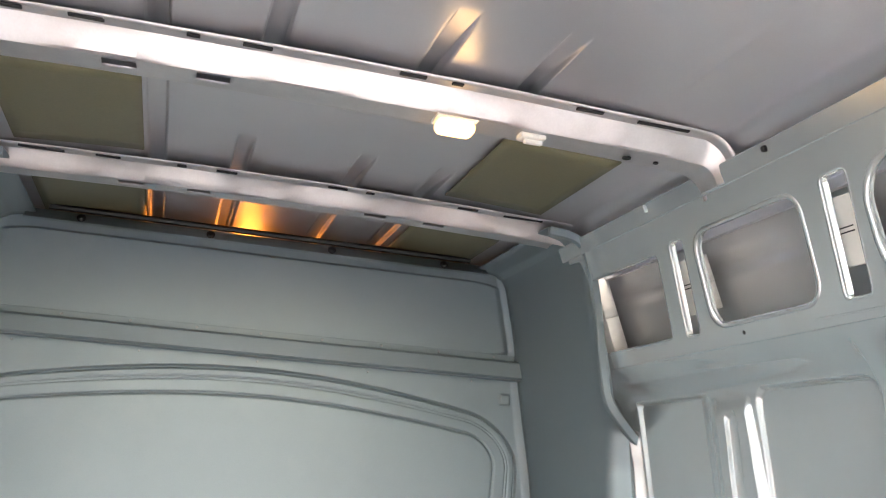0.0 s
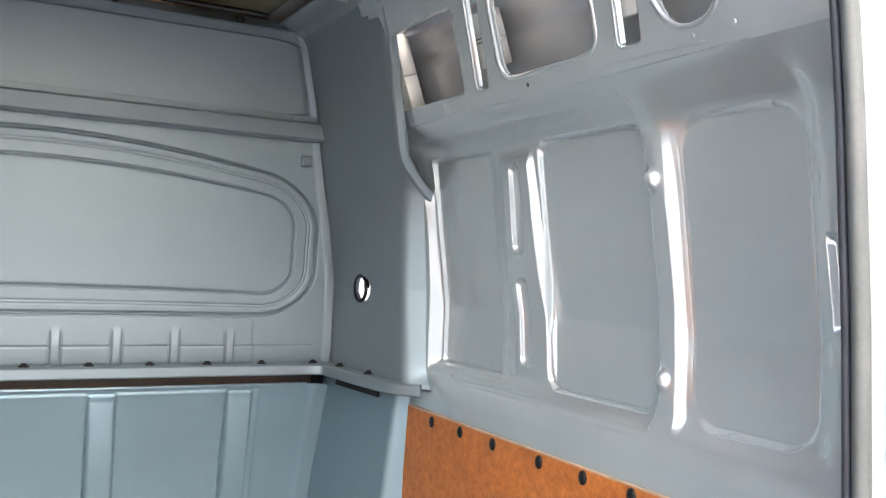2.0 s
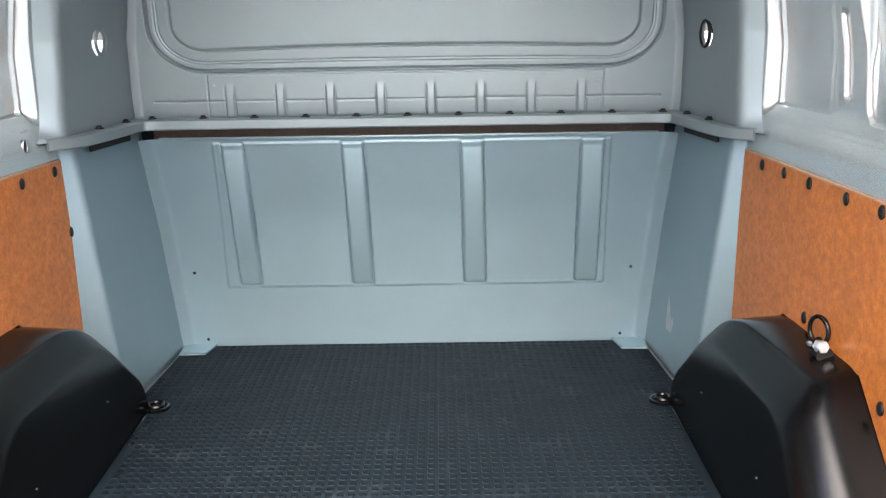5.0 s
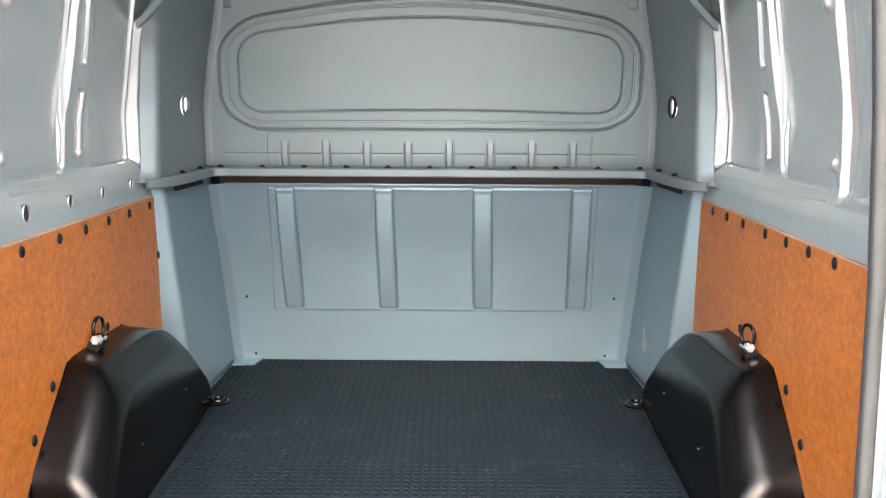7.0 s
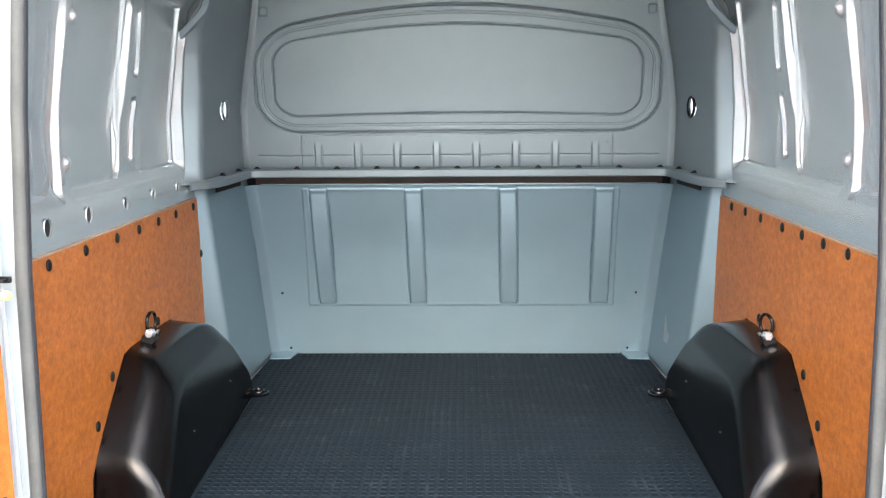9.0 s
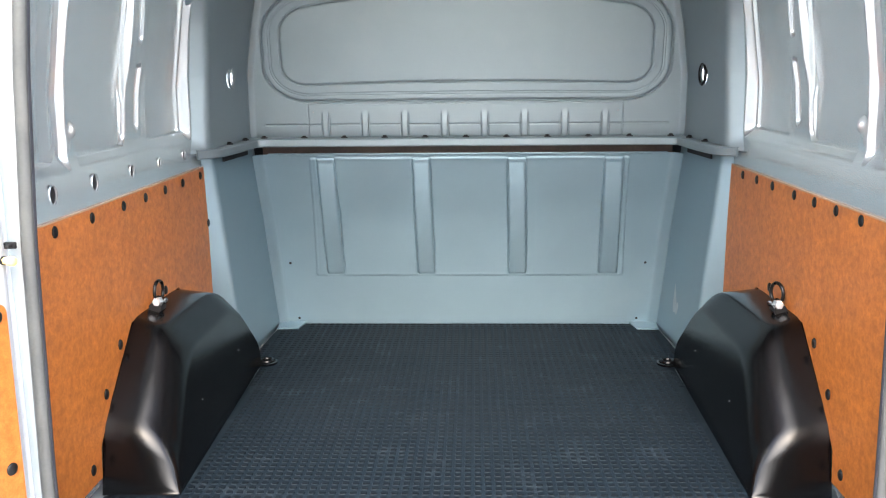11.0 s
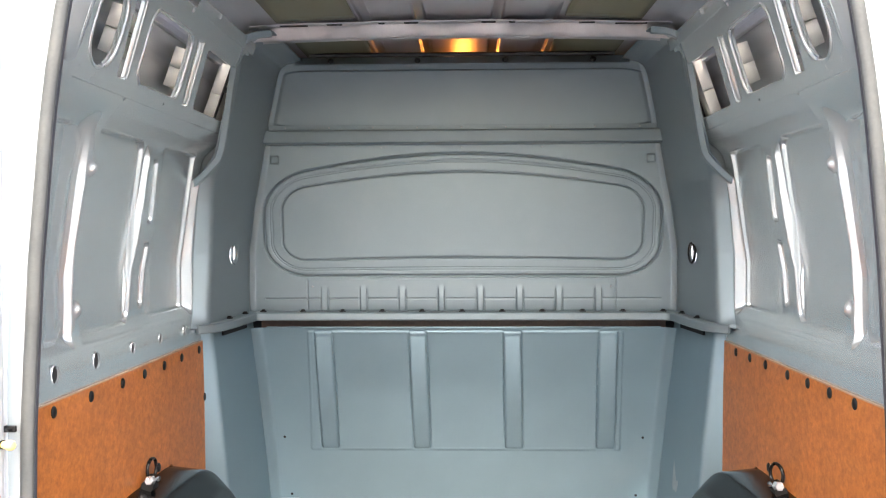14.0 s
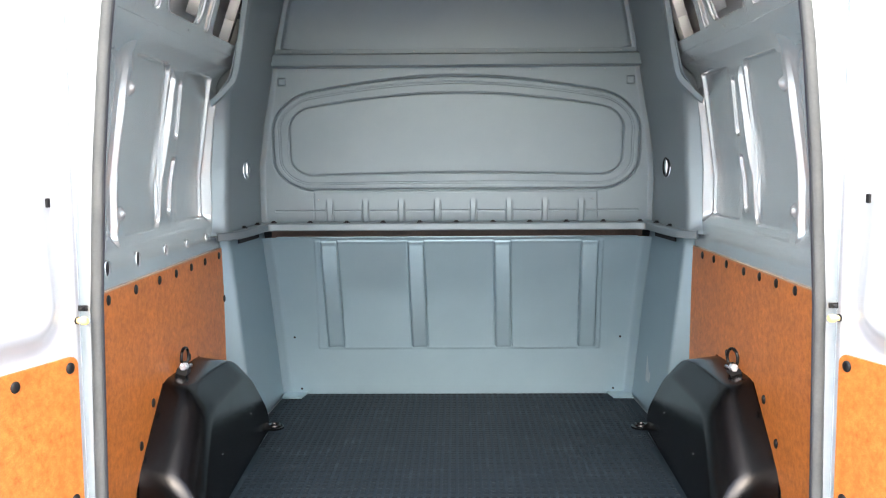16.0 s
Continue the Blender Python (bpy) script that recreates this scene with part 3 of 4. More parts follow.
# cross bar
bar_path = rounded_path([(-0.866, -0.602, 0.736), (-0.816, -0.548, 0.736), (-0.797, -0.40, 0.736), (-0.784, -0.158, 0.736), (-0.74, -0.140, 0.736),
                         (0.74, -0.140, 0.736), (0.784, -0.158, 0.736), (0.797, -0.40, 0.736), (0.816, -0.548, 0.736), (0.866, -0.602, 0.736)], 0.05)
cross_bar = thing("cross_bar", "grey steel cross bar bolted along the bulkhead", "rail", kind="structure")
part("bar", sweep_bm(bar_path, [(0.014, -0.015), (0.017, -0.011), (0.017, 0.011), (0.013, 0.015), (-0.045, 0.017), (-0.045, 0.012), (0.004, 0.010), (0.004, -0.015)]), BULK, cross_bar, smooth=True)
bolts = [(-0.752 + 0.1504 * k, -0.128) for k in range(11)] + [(s * x, y) for s in (1, -1) for x, y in ((0.800, -0.215), (0.812, -0.39))]
for x, y in bolts:
    part("bolt", lathe_bm([(0.013, 0), (0.013, 0.003), (0.008, 0.004), (0.008, 0.007), (0.005, 0.009)], 10, pose(x, y, 0.752)), PLUG, cross_bar, "black bolt")


# ---------------- corner columns ----------------
def loft(name, rows, zs, mat, parent, side, r=0.04, n1=14, n2=7, n3=6, keep=None):
    """Columns by height: each row is corner, edge, outer point; the edge is rounded by r."""
    def fn(u, z):
        c = np.stack([np.interp(z, zs, [q[k] for q in rows]) for k in range(6)], -1)
        C, E, O = c[..., 0:2], c[..., 2:4], c[..., 4:6]
        d1, d2 = C - E, O - E
        l1, l2 = np.linalg.norm(d1, axis=-1, keepdims=True), np.linalg.norm(d2, axis=-1, keepdims=True)
        k1, k2 = np.minimum(r, l1 * 0.45), np.minimum(r, l2 * 0.45)
        P, Q = E + d1 / l1 * k1, E + d2 / l2 * k2
        t = u[..., None]
        a = np.clip(t, 0, 1)
        b = np.clip(t - 1, 0, 1)
        g = np.clip(t - 2, 0, 1)
        p1 = C + (P - C) * a
        p2 = P * (1 - b) ** 2 + E * 2 * b * (1 - b) + Q * b * b
        p3 = Q + (O - Q) * g
        p = np.where(t <= 1, p1, np.where(t <= 2, p2, p3))
        return side * p[..., 0], p[..., 1], z
    us = np.concatenate([np.linspace(0, 1, n1), np.linspace(1, 2, n2)[1:], np.linspace(2, 3, n3)[1:]])
    return us, fn


COL_Z = [0.742, 0.758, 0.785, 0.83, 0.98, 1.15, 1.235, 1.30, 1.34, 1.49, 1.60, 1.640, 1.664, 1.677, 1.684, 1.686]
COL_R = [(0.802, -0.113, 0.829, -0.580, 0.892, -0.640), (0.802, -0.113, 0.828, -0.572, 0.890, -0.612), (0.802, -0.113, 0.828, -0.567, 0.887, -0.597),
         (0.802, -0.114, 0.827, -0.565, 0.884, -0.589), (0.802, -0.118, 0.823, -0.556, 0.884, -0.580), (0.777, -0.125, 0.817, -0.556, 0.868, -0.584),
         (0.759, -0.130, 0.808, -0.572, 0.850, -0.604), (0.749, -0.134, 0.776, -0.598, 0.792, -0.626), (0.742, -0.136, 0.762, -0.608, 0.778, -0.642),
         (0.717, -0.142, 0.720, -0.640, 0.738, -0.664), (0.692, -0.150, 0.696, -0.648, 0.714, -0.668), (0.682, -0.153, 0.688, -0.652, 0.704, -0.670),
         (0.670, -0.156, 0.676, -0.654, 0.690, -0.672), (0.650, -0.158, 0.656, -0.655, 0.668, -0.672), (0.618, -0.159, 0.622, -0.656, 0.630, -0.672),
         (0.590, -0.160, 0.592, -0.656, 0.598, -0.672)]
LOW_Z = [0.0, 0.25, 0.50, 0.728]
LOW_R = [(0.745, 0.0, 0.771, -0.486, 0.874, -0.505), (0.766, -0.005, 0.796, -0.494, 0.874, -0.512), (0.787, -0.048, 0.818, -0.500, 0.874, -0.518), (0.803, -0.092, 0.839, -0.506, 0.874, -0.525)]
for s in (1, -1):
    col = thing("pillar_right" if s > 0 else "pillar_left", "grey steel corner pillar with a round cable hole", "pillar", kind="structure")
    us, fn = loft("upper", COL_R, COL_Z, BULK, col, s, r=0.020)
    uh, zh = 0.518, 0.975
    usf = np.unique(np.concatenate([us, np.linspace(uh - 0.13, uh + 0.13, 27)]))
    zsf = np.unique(np.concatenate([np.linspace(0.742, 1.66, 76), np.linspace(1.66, 1.686, 16), np.linspace(zh - 0.042, zh + 0.042, 18)]))
    sheet("upper_pillar", usf, zsf, fn, BULK, col, flip=s < 0, thick=0.004,
          keep=lambda u, z: ~(np.hypot((u - uh) * 0.380 / 0.034, (z - zh) / 0.034) < 1))
    us, fn = loft("lower", LOW_R, LOW_Z, BULK, col, s, r=0.014, n2=10)
    sheet("lower_pillar", us, np.linspace(0.0, 0.728, 40), fn, BULK_SKY, col, flip=s < 0, thick=0.004)
    # rim of the cable hole
    hx = 0.8110
    rb = part("hole_rim", sweep_bm([Vector((s * hx + 0.0, 0, 0)) + Vector((-s * 0.05 * 0.0345 * math.cos(a), 0.0345 * math.cos(a), 0.0345 * math.sin(a))) + Vector((0, -0.315, 0.975))
              for a in [2 * math.pi * k / 24 for k in range(24)]], circle_profile(0.005, 8), closed=True, up=(s, 0.05, 0)), BULK if s < 0 else PLUG, col, smooth=True, angle=80)
    if s > 0:
        part("cable_clip", box_bm(0.014, 0.016, 0.03, 0.004, at=(0.826, -0.322, 0.990)), PLUG, col, "black cable clip")
    # flange down the rear edge of the upper part
    rim = [(0.886, -0.600, 1.196), (0.838, -0.614, 1.233), (0.778, -0.636, 1.286), (0.765, -0.642, 1.318), (0.746, -0.654, 1.410),
           (0.732, -0.664, 1.490), (0.714, -0.670, 1.582), (0.706, -0.672, 1.615), (0.694, -0.674, 1.645), (0.674, -0.676, 1.665), (0.645, -0.676, 1.675), (0.594, -0.676, 1.679)]
    fl = rounded_path([(s * x, y, z) for x, y, z in rim], 0.016, 4)
    part("edge_flange", sweep_bm(fl, [(-0.011, 0.008), (-0.011, -0.001), (-0.008, -0.005), (0.008, -0.005), (0.011, -0.001), (0.011, 0.008)], up=(0, 1, 0.01)), BULK, col, smooth=True)
    # near-black box in place of the unlit gap below the cross bar
    part("slot_dark", box_bm(0.006, 0.25, 0.022, at=(s * 0.814, -0.31, 0.708), m=pose(0, 0, 0, 0, 0, s * 4.5)), DARK, col)
    # scuff where the paint has worn off
    if s > 0:
        sb = bmesh.new()
        outline = [(-0.205, 0.215), (-0.222, 0.195), (-0.240, 0.165), (-0.252, 0.148), (-0.268, 0.158), (-0.276, 0.140), (-0.270, 0.118), (-0.258, 0.108), (-0.240, 0.114), (-0.222, 0.108), (-0.212, 0.128), (-0.208, 0.165)]
        ring = []
        for y, z in outline:
            c = [float(np.interp(z, LOW_Z, [q[k] for q in LOW_R])) for k in range(4)]
            t = (y - c[1]) / (c[3] - c[1])
            ring.append(sb.verts.new((c[0] + (c[2] - c[0]) * t - 0.0006, y, z)))
        sb.faces.new(ring)
        part("scuff", sb, SCUFF, col, "scuffed bare patch")


# ---------------- ceiling and roof beams ----------------
def roof_z(x):
    return 1.737 - 0.026 * (x / 0.66) ** 2 - 0.050 * sstep(np.abs(x), 0.655, 0.735)


SWAGES = (-0.304, -0.130, 0.118, 0.290)


def roof(x, y):
    z = roof_z(x)
    for c in SWAGES:
        flat = np.clip((0.0190 - np.abs(x - c)) / 0.0030, 0, 1)
        # the channels are deep over the beams and run out towards the rear
        for y0, ln in ((-0.640, 0.20), (-1.280, 0.20)):
            a = sstep(-y, -y0 - 0.17, -y0 - 0.15) * np.clip(1 - (-y + y0) / (ln * (2.4 if c < -0.2 else 1.0)), 0, 1)
            z = z + 0.020 * flat * a
        z = z + 0.014 * flat * sstep(y, -0.50, -0.46)
    for c in (-0.50, 0.50):
        z = z - 0.005 * groove(x - c, 0.012) * sstep(-y, 1.32, 1.42) * (1 - sstep(-y, 1.5, 1.75))
    z = z + 0.0015 * np.sin(6 * x + 3 * y) * np.sin(5 * y)
    return x, y, z


ceiling = sheet("ceiling", np.unique(np.concatenate([np.linspace(-0.735, 0.735, 150)] + [c + e * np.linspace(0.0155, 0.0195, 5) for c in SWAGES for e in (1, -1)])), np.unique(np.concatenate([np.arange(0.95, -1.93, -0.012), np.array([-0.470, -0.490, -1.11, -1.13])]))[::-1], roof, SILVER_ROOF, thick=0.004)
tagged(ceiling, "bare silver van roof sheet with pressed swages", "ceiling", kind="structure")


def beam_drop(x):
    return -0.010 * (x / 0.6) ** 2 - 0.040 * float(sstep(np.array(abs(x)), 0.60, 0.715))


def roof_beam(y0, label, holes, start, bend, reach, narrow, flatten):
    """start: where the ends begin to turn down; bend: their radius; reach: their length; narrow, flatten: how much they taper and flatten."""
    b = thing("roof_beam", label, "beam", group="roof beams")
    xs = np.unique(np.concatenate([np.linspace(-start, start, 96), np.linspace(start, start + reach, 24), np.linspace(-start - reach, -start, 24)] + [np.array([c - 0.026, c + 0.026]) for c in holes]))
    # rear slope, bottom with slots, front slope
    sec = [(-0.092, 1.7195), (-0.066, 1.7165), (-0.061, 1.711), (-0.041, 1.684), (-0.037, 1.681), (-0.032, 1.687), (-0.008, 1.690), (0.014, 1.690), (0.036, 1.689), (0.046, 1.692), (0.056, 1.718)]
    yy, zz = [p[0] for p in sec], [p[1] for p in sec]

    def fn(x, t):
        wave = 0.0030 * np.tanh(2.2 * np.sin(x * 21)) * np.interp(t, [0, 2, 4], [1, 0.6, 0])
        k = np.arange(len(sec))
        z = np.interp(t, k, zz) + 0.4 * wave
        # both ends turn down to the rails round a tight bend
        over = np.clip(np.abs(x) - start, 0, None)
        phi = np.minimum(over / (bend + 0.010), 1.25)
        r = bend + (z - 1.684) * (1 - flatten * phi / 1.25)
        leg = np.clip(over - 1.25 * (bend + 0.010), 0, None)
        xx = np.where(over > 0, start + r * np.sin(phi) + leg * np.cos(phi), np.abs(x)) * np.sign(x)
        z = np.where(over > 0, 1.684 - bend + r * np.cos(phi) - leg * np.sin(phi), z) - 0.010 * (np.minimum(np.abs(x), start) / 0.6) ** 2
        # the front half narrows down the turned leg
        y = np.interp(t, k, yy)
        y = np.where(y > -0.037, -0.037 + (y + 0.037) * (1 - narrow * np.clip(over / reach, 0, 1)), y)
        return xx, y0 + y + wave, z

    def keep(x, t):
        ok = np.ones_like(x, bool)
        for c in holes:
            ok &= ~((np.abs(x - c) < 0.025) & (t > 6.0) & (t < 7.0))
        return ok
    sheet("beam_body", xs, np.arange(0, len(sec) - 0.99, 0.5), fn, BEAM, b, keep=keep, flip=True, thick=0.002, sharp=22)
    # near-black strip for the unlit hollow behind the slots
    part("inside", box_bm(1.25, 0.05, 0.004, at=(0, y0 + 0.0, 1.706)), DARK, b)
    # mounting flange; near-black boxes stand for its unlit slots towards the roof
    for c, w in ((-0.53, 0.09), (-0.40, 0.05), (-0.25, 0.02), (-0.155, 0.045), (0.09, 0.045), (0.165, 0.02), (0.40, 0.05), (0.54, 0.10)):
        part("slot_dark", box_bm(w, 0.009, 0.004, 0.0015, at=(c, y0 - 0.0825, 1.7160 + beam_drop(c))), DARK, b)
    for s in (1, -1) if y0 < -1 else ():
        br = box_bm(0.006, 0.074, 0.056, 0.002, at=(s * 0.690, y0 - 0.008, 1.646), m=pose(0, 0, 0, 0, s * -19, 0))
        part("end_bracket", br, BEAM, b, smooth=True)
        tb = box_bm(0.008, 0.012, 0.030, 0.003, at=(s * 0.688, y0 + 0.024, 1.640), m=pose(0, 0, 0, 0, s * -19, 0))
        part("bracket_tab", tb, BEAM, b, smooth=True)
    return b


roof_beam(-0.560, "pale galvanised steel roof beam over the bulkhead", [-0.353, -0.208, 0.198, 0.343], 0.600, 0.60, 0.118, 0.0, 0.0)
roof_beam(-1.200, "pale galvanised steel roof beam carrying the lamp", [-0.355, -0.213], 0.634, 0.040, 0.074, 0.35, 0.7)

# lamp on the rear beam
lamp = thing("ceiling_lamp", "small lit warm-white dome lamp under a roof beam", "lamp", (0.189, -1.198, 1.685))
part("lens", box_bm(0.068, 0.040, 0.026, 0.0125, 5, at=(0, 0, -0.010)), LAMP_LENS, lamp, "glowing warm lens", smooth=True)
part("base", box_bm(0.074, 0.046, 0.008, 0.003, at=(0, 0, 0.003)), FOAM, lamp)
ld = bpy.data.lights.new("lamp_light", "POINT")
ld.energy, ld.color, ld.shadow_soft_size = 0.026, (1.0, 0.62, 0.28), 0.03
lo = new("lamp_light", ld)
lo.location = (0.189, -1.198, 1.645)

clip_box = thing("beam_clip", "white plastic clip on the roof beam", "clip", (0.331, -1.193, 1.684))
part("clip_body", box_bm(0.048, 0.026, 0.010, 0.003), FOAM, clip_box)
part("clip_lever", box_bm(0.034, 0.010, 0.008, 0.002, at=(0.004, 0.002, -0.008)), FOAM, clip_box)
for x, r in ((0.521, 0.008), (0.580, 0.005)):
    part("clip_plug", lathe_bm([(r, 0.0), (r, 0.003)], 12, pose(x - 0.335, 0, -0.009)), PLUG, clip_box)

# sound-deadening pads
for x0, x1 in ((-0.575, -0.328), (0.326, 0.562)):
    for y0, y1 in ((-1.09, -0.695), (-0.47, 0.0)):
        p = sheet("sound_pad", np.linspace(x0, x1, 12), np.linspace(y1, y0, 10), lambda x, y: (x, y, roof_z(x) - 0.007), OLIVE, thick=-0.004)
        tagged(p, "olive bitumen sound-deadening pad stuck to the roof", "pad", group="roof pads")

# foam blocks behind the upper frames
def foam_outline(w, h, torn, seed):
    """A block's face; its front edge may be torn."""
    r = random.Random(seed)
    n = 16 if torn else 6
    edge = [(-w / 2 + (r.uniform(-0.006, 0.007) if torn else r.uniform(-0.0012, 0.0012)), -h / 2 + h * k / n) for k in range(n + 1)]
    return edge[::-1] + [(w / 2, -h / 2), (w / 2, h / 2)]


for s in (1, -1):
    for y, w, h, wd, torn in ((-0.572, 0.100, 0.195, 0.110, True), (-0.982, 0.110, 0.108, 0.110, False), (-1.432, 0.118, 0.108, 0.105, False)):
        f = thing("foam_block", "white foam block wedged behind the wall frame", "foam", group="foam blocks")
        f.matrix_world = slope_matrix(s, y, w, 0.044)
        for k, name in ((1, "block_upper"), (-1, "block_lower")):
            me = plate_mesh(name, [(x, yy + k * h * 0.252) for x, yy in foam_outline(wd, h * 0.488, torn, 7 + k)], [], 0.032, 0.0025)
            link_mesh(name, me, FOAM, f, smooth=False)
        if not torn:
            for q in (0.004, -0.004):
                part("tie", box_bm(wd * 0.62, 0.0022, 0.0016, at=(wd * 0.05, q + h * 0.02, 0.0192)), DARK, f, "thin dark tie")
    # Left: the strap. Right: a black band put where the gap is only dark.
    strap = thing("strap_gap_band", "black band behind the wall frame: strap on the left, dark gap on the right", "strap", group="foam straps")
    strap.matrix_world = slope_matrix(s, -0.640 if s < 0 else -0.575, 0.10, 0.020)
    part("band", box_bm(0.016, 0.21, 0.004, 0.0015), PLUG, strap)
    part("buckle", box_bm(0.024, 0.018, 0.008, 0.002, at=(0, 0.02, 0.004)), PLUG, strap)


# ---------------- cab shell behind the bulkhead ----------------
# Plain stand-in for the cab: near-black and closed in front, so it stays dark.
cab = thing("wall_cab", "plain near-black cab shell with window gaps, closed in front to stay dark", "wall", kind="structure")
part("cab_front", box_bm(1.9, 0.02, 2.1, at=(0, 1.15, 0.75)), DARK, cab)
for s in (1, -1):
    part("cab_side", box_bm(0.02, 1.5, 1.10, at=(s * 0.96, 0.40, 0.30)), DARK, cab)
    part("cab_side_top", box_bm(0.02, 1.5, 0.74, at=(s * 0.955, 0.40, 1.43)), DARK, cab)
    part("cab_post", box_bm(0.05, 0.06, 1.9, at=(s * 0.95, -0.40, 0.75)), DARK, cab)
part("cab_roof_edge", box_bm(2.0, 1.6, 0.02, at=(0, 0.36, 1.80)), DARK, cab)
# Added board, not part of the cab: stops ground light reaching the roof.
part("cab_light_block", box_bm(1.86, 1.24, 0.02, at=(0, 0.52, 1.22)), DARK, cab)
cab_lamp = thing("cab_lamp", "lit orange dome lamp on the cab header", "lamp", (0.0, 0.80, 1.60))
part("lens", box_bm(0.10, 0.03, 0.018, 0.006, 3), LAMP_LENS, cab_lamp, smooth=True)
part("base", box_bm(0.11, 0.012, 0.024, 0.003, at=(0, -0.016, 0)), FOAM, cab_lamp)
cl = bpy.data.lights.new("cab_light", "POINT")
cl.energy, cl.color, cl.shadow_soft_size = 0.60, (1.0, 0.30, 0.04), 0.03
co_ = new("cab_light", cl)
co_.location = (0.0, 0.77, 1.60)


# ---------------- hardboard panels ----------------
CLIPS = {1: [(-1.532, 0.673), (-1.395, 0.673), (-1.26, 0.673), (-1.119, 0.671), (-0.944, 0.672), (-0.802, 0.672), (-0.662, 0.670), (-1.325, 0.333), (-1.431, 0.240), (-0.973, 0.388), (-1.535, 0.085)],
         -1: [(-1.615, 0.668), (-1.423, 0.667), (-1.230, 0.666), (-1.073, 0.665), (-0.914, 0.665), (-0.754, 0.665), (-0.574, 0.666), (-0.515, 0.500), (-0.969, 0.380), (-1.322, 0.326), (-1.429, 0.234), (-1.535, 0.085)]}
plug_mesh = None
for s in (1, -1):
    wp = thing("wall_panel", "orange-brown hardboard lining panel clipped to the side wall", "panel", group="lining panels")
    out = [(0.530, 0.687), (1.850, 0.687), (1.850, 0.045), (1.488, 0.045), (1.480, 0.120), (1.405, 0.205), (1.235, 0.360), (0.85, 0.360), (0.60, 0.16), (0.52, 0.10), (0.478, 0.10)]
    me = plate_mesh("board", out, [], 0.004, 0.001)
    bd = link_mesh("board", me, BOARD, wp, smooth=False)
    bd.matrix_local = Matrix.Translation((s * 0.868, 0, 0)) @ Matrix(((0, 0, s, 0), (-1, 0, 0, 0), (0, 1, 0, 0), (0, 0, 0, 1)))
    part("top_edge", box_bm(0.006, 1.32, 0.004, 0.001, at=(s * 0.8675, -1.19, 0.6895)), BOARD_EDGE, wp, "pale raw edge")
    for k, (y, z) in enumerate(CLIPS[s]):
        if plug_mesh is None:
            bm = lathe_bm([(0.012, 0.0), (0.012, 0.0025), (0.009, 0.005), (0.003, 0.006)], 16)
            plug_mesh = bpy.data.meshes.new("plug")
            bm.to_mesh(plug_mesh)
            bm.free()
            plug_mesh.materials.append(PLUG)
            plug_mesh.shade_smooth()
        ob = new("plug", plug_mesh)
        ob.parent = wp
        ob.matrix_local = pose(s * 0.8655, y, z, 0, -90 * s, 0) @ Matrix.Diagonal((1.12, 0.95, 1, 1))


# ---------------- wheel arch covers ----------------
# side profile: inner edge and wall edge, front to rear
ARCH_IN = [(0.706, -0.516, 0.0), (0.704, -0.524, 0.120), (0.738, -0.730, 0.320), (0.735, -1.262, 0.328), (0.702, -1.454, 0.122), (0.694, -1.488, 0.0)]
ARCH_OUT = [(0.868, -0.490, 0.0), (0.868, -0.535, 0.150), (0.868, -0.830, 0.362), (0.868, -1.222, 0.366), (0.868, -1.455, 0.158), (0.868, -1.492, 0.0)]


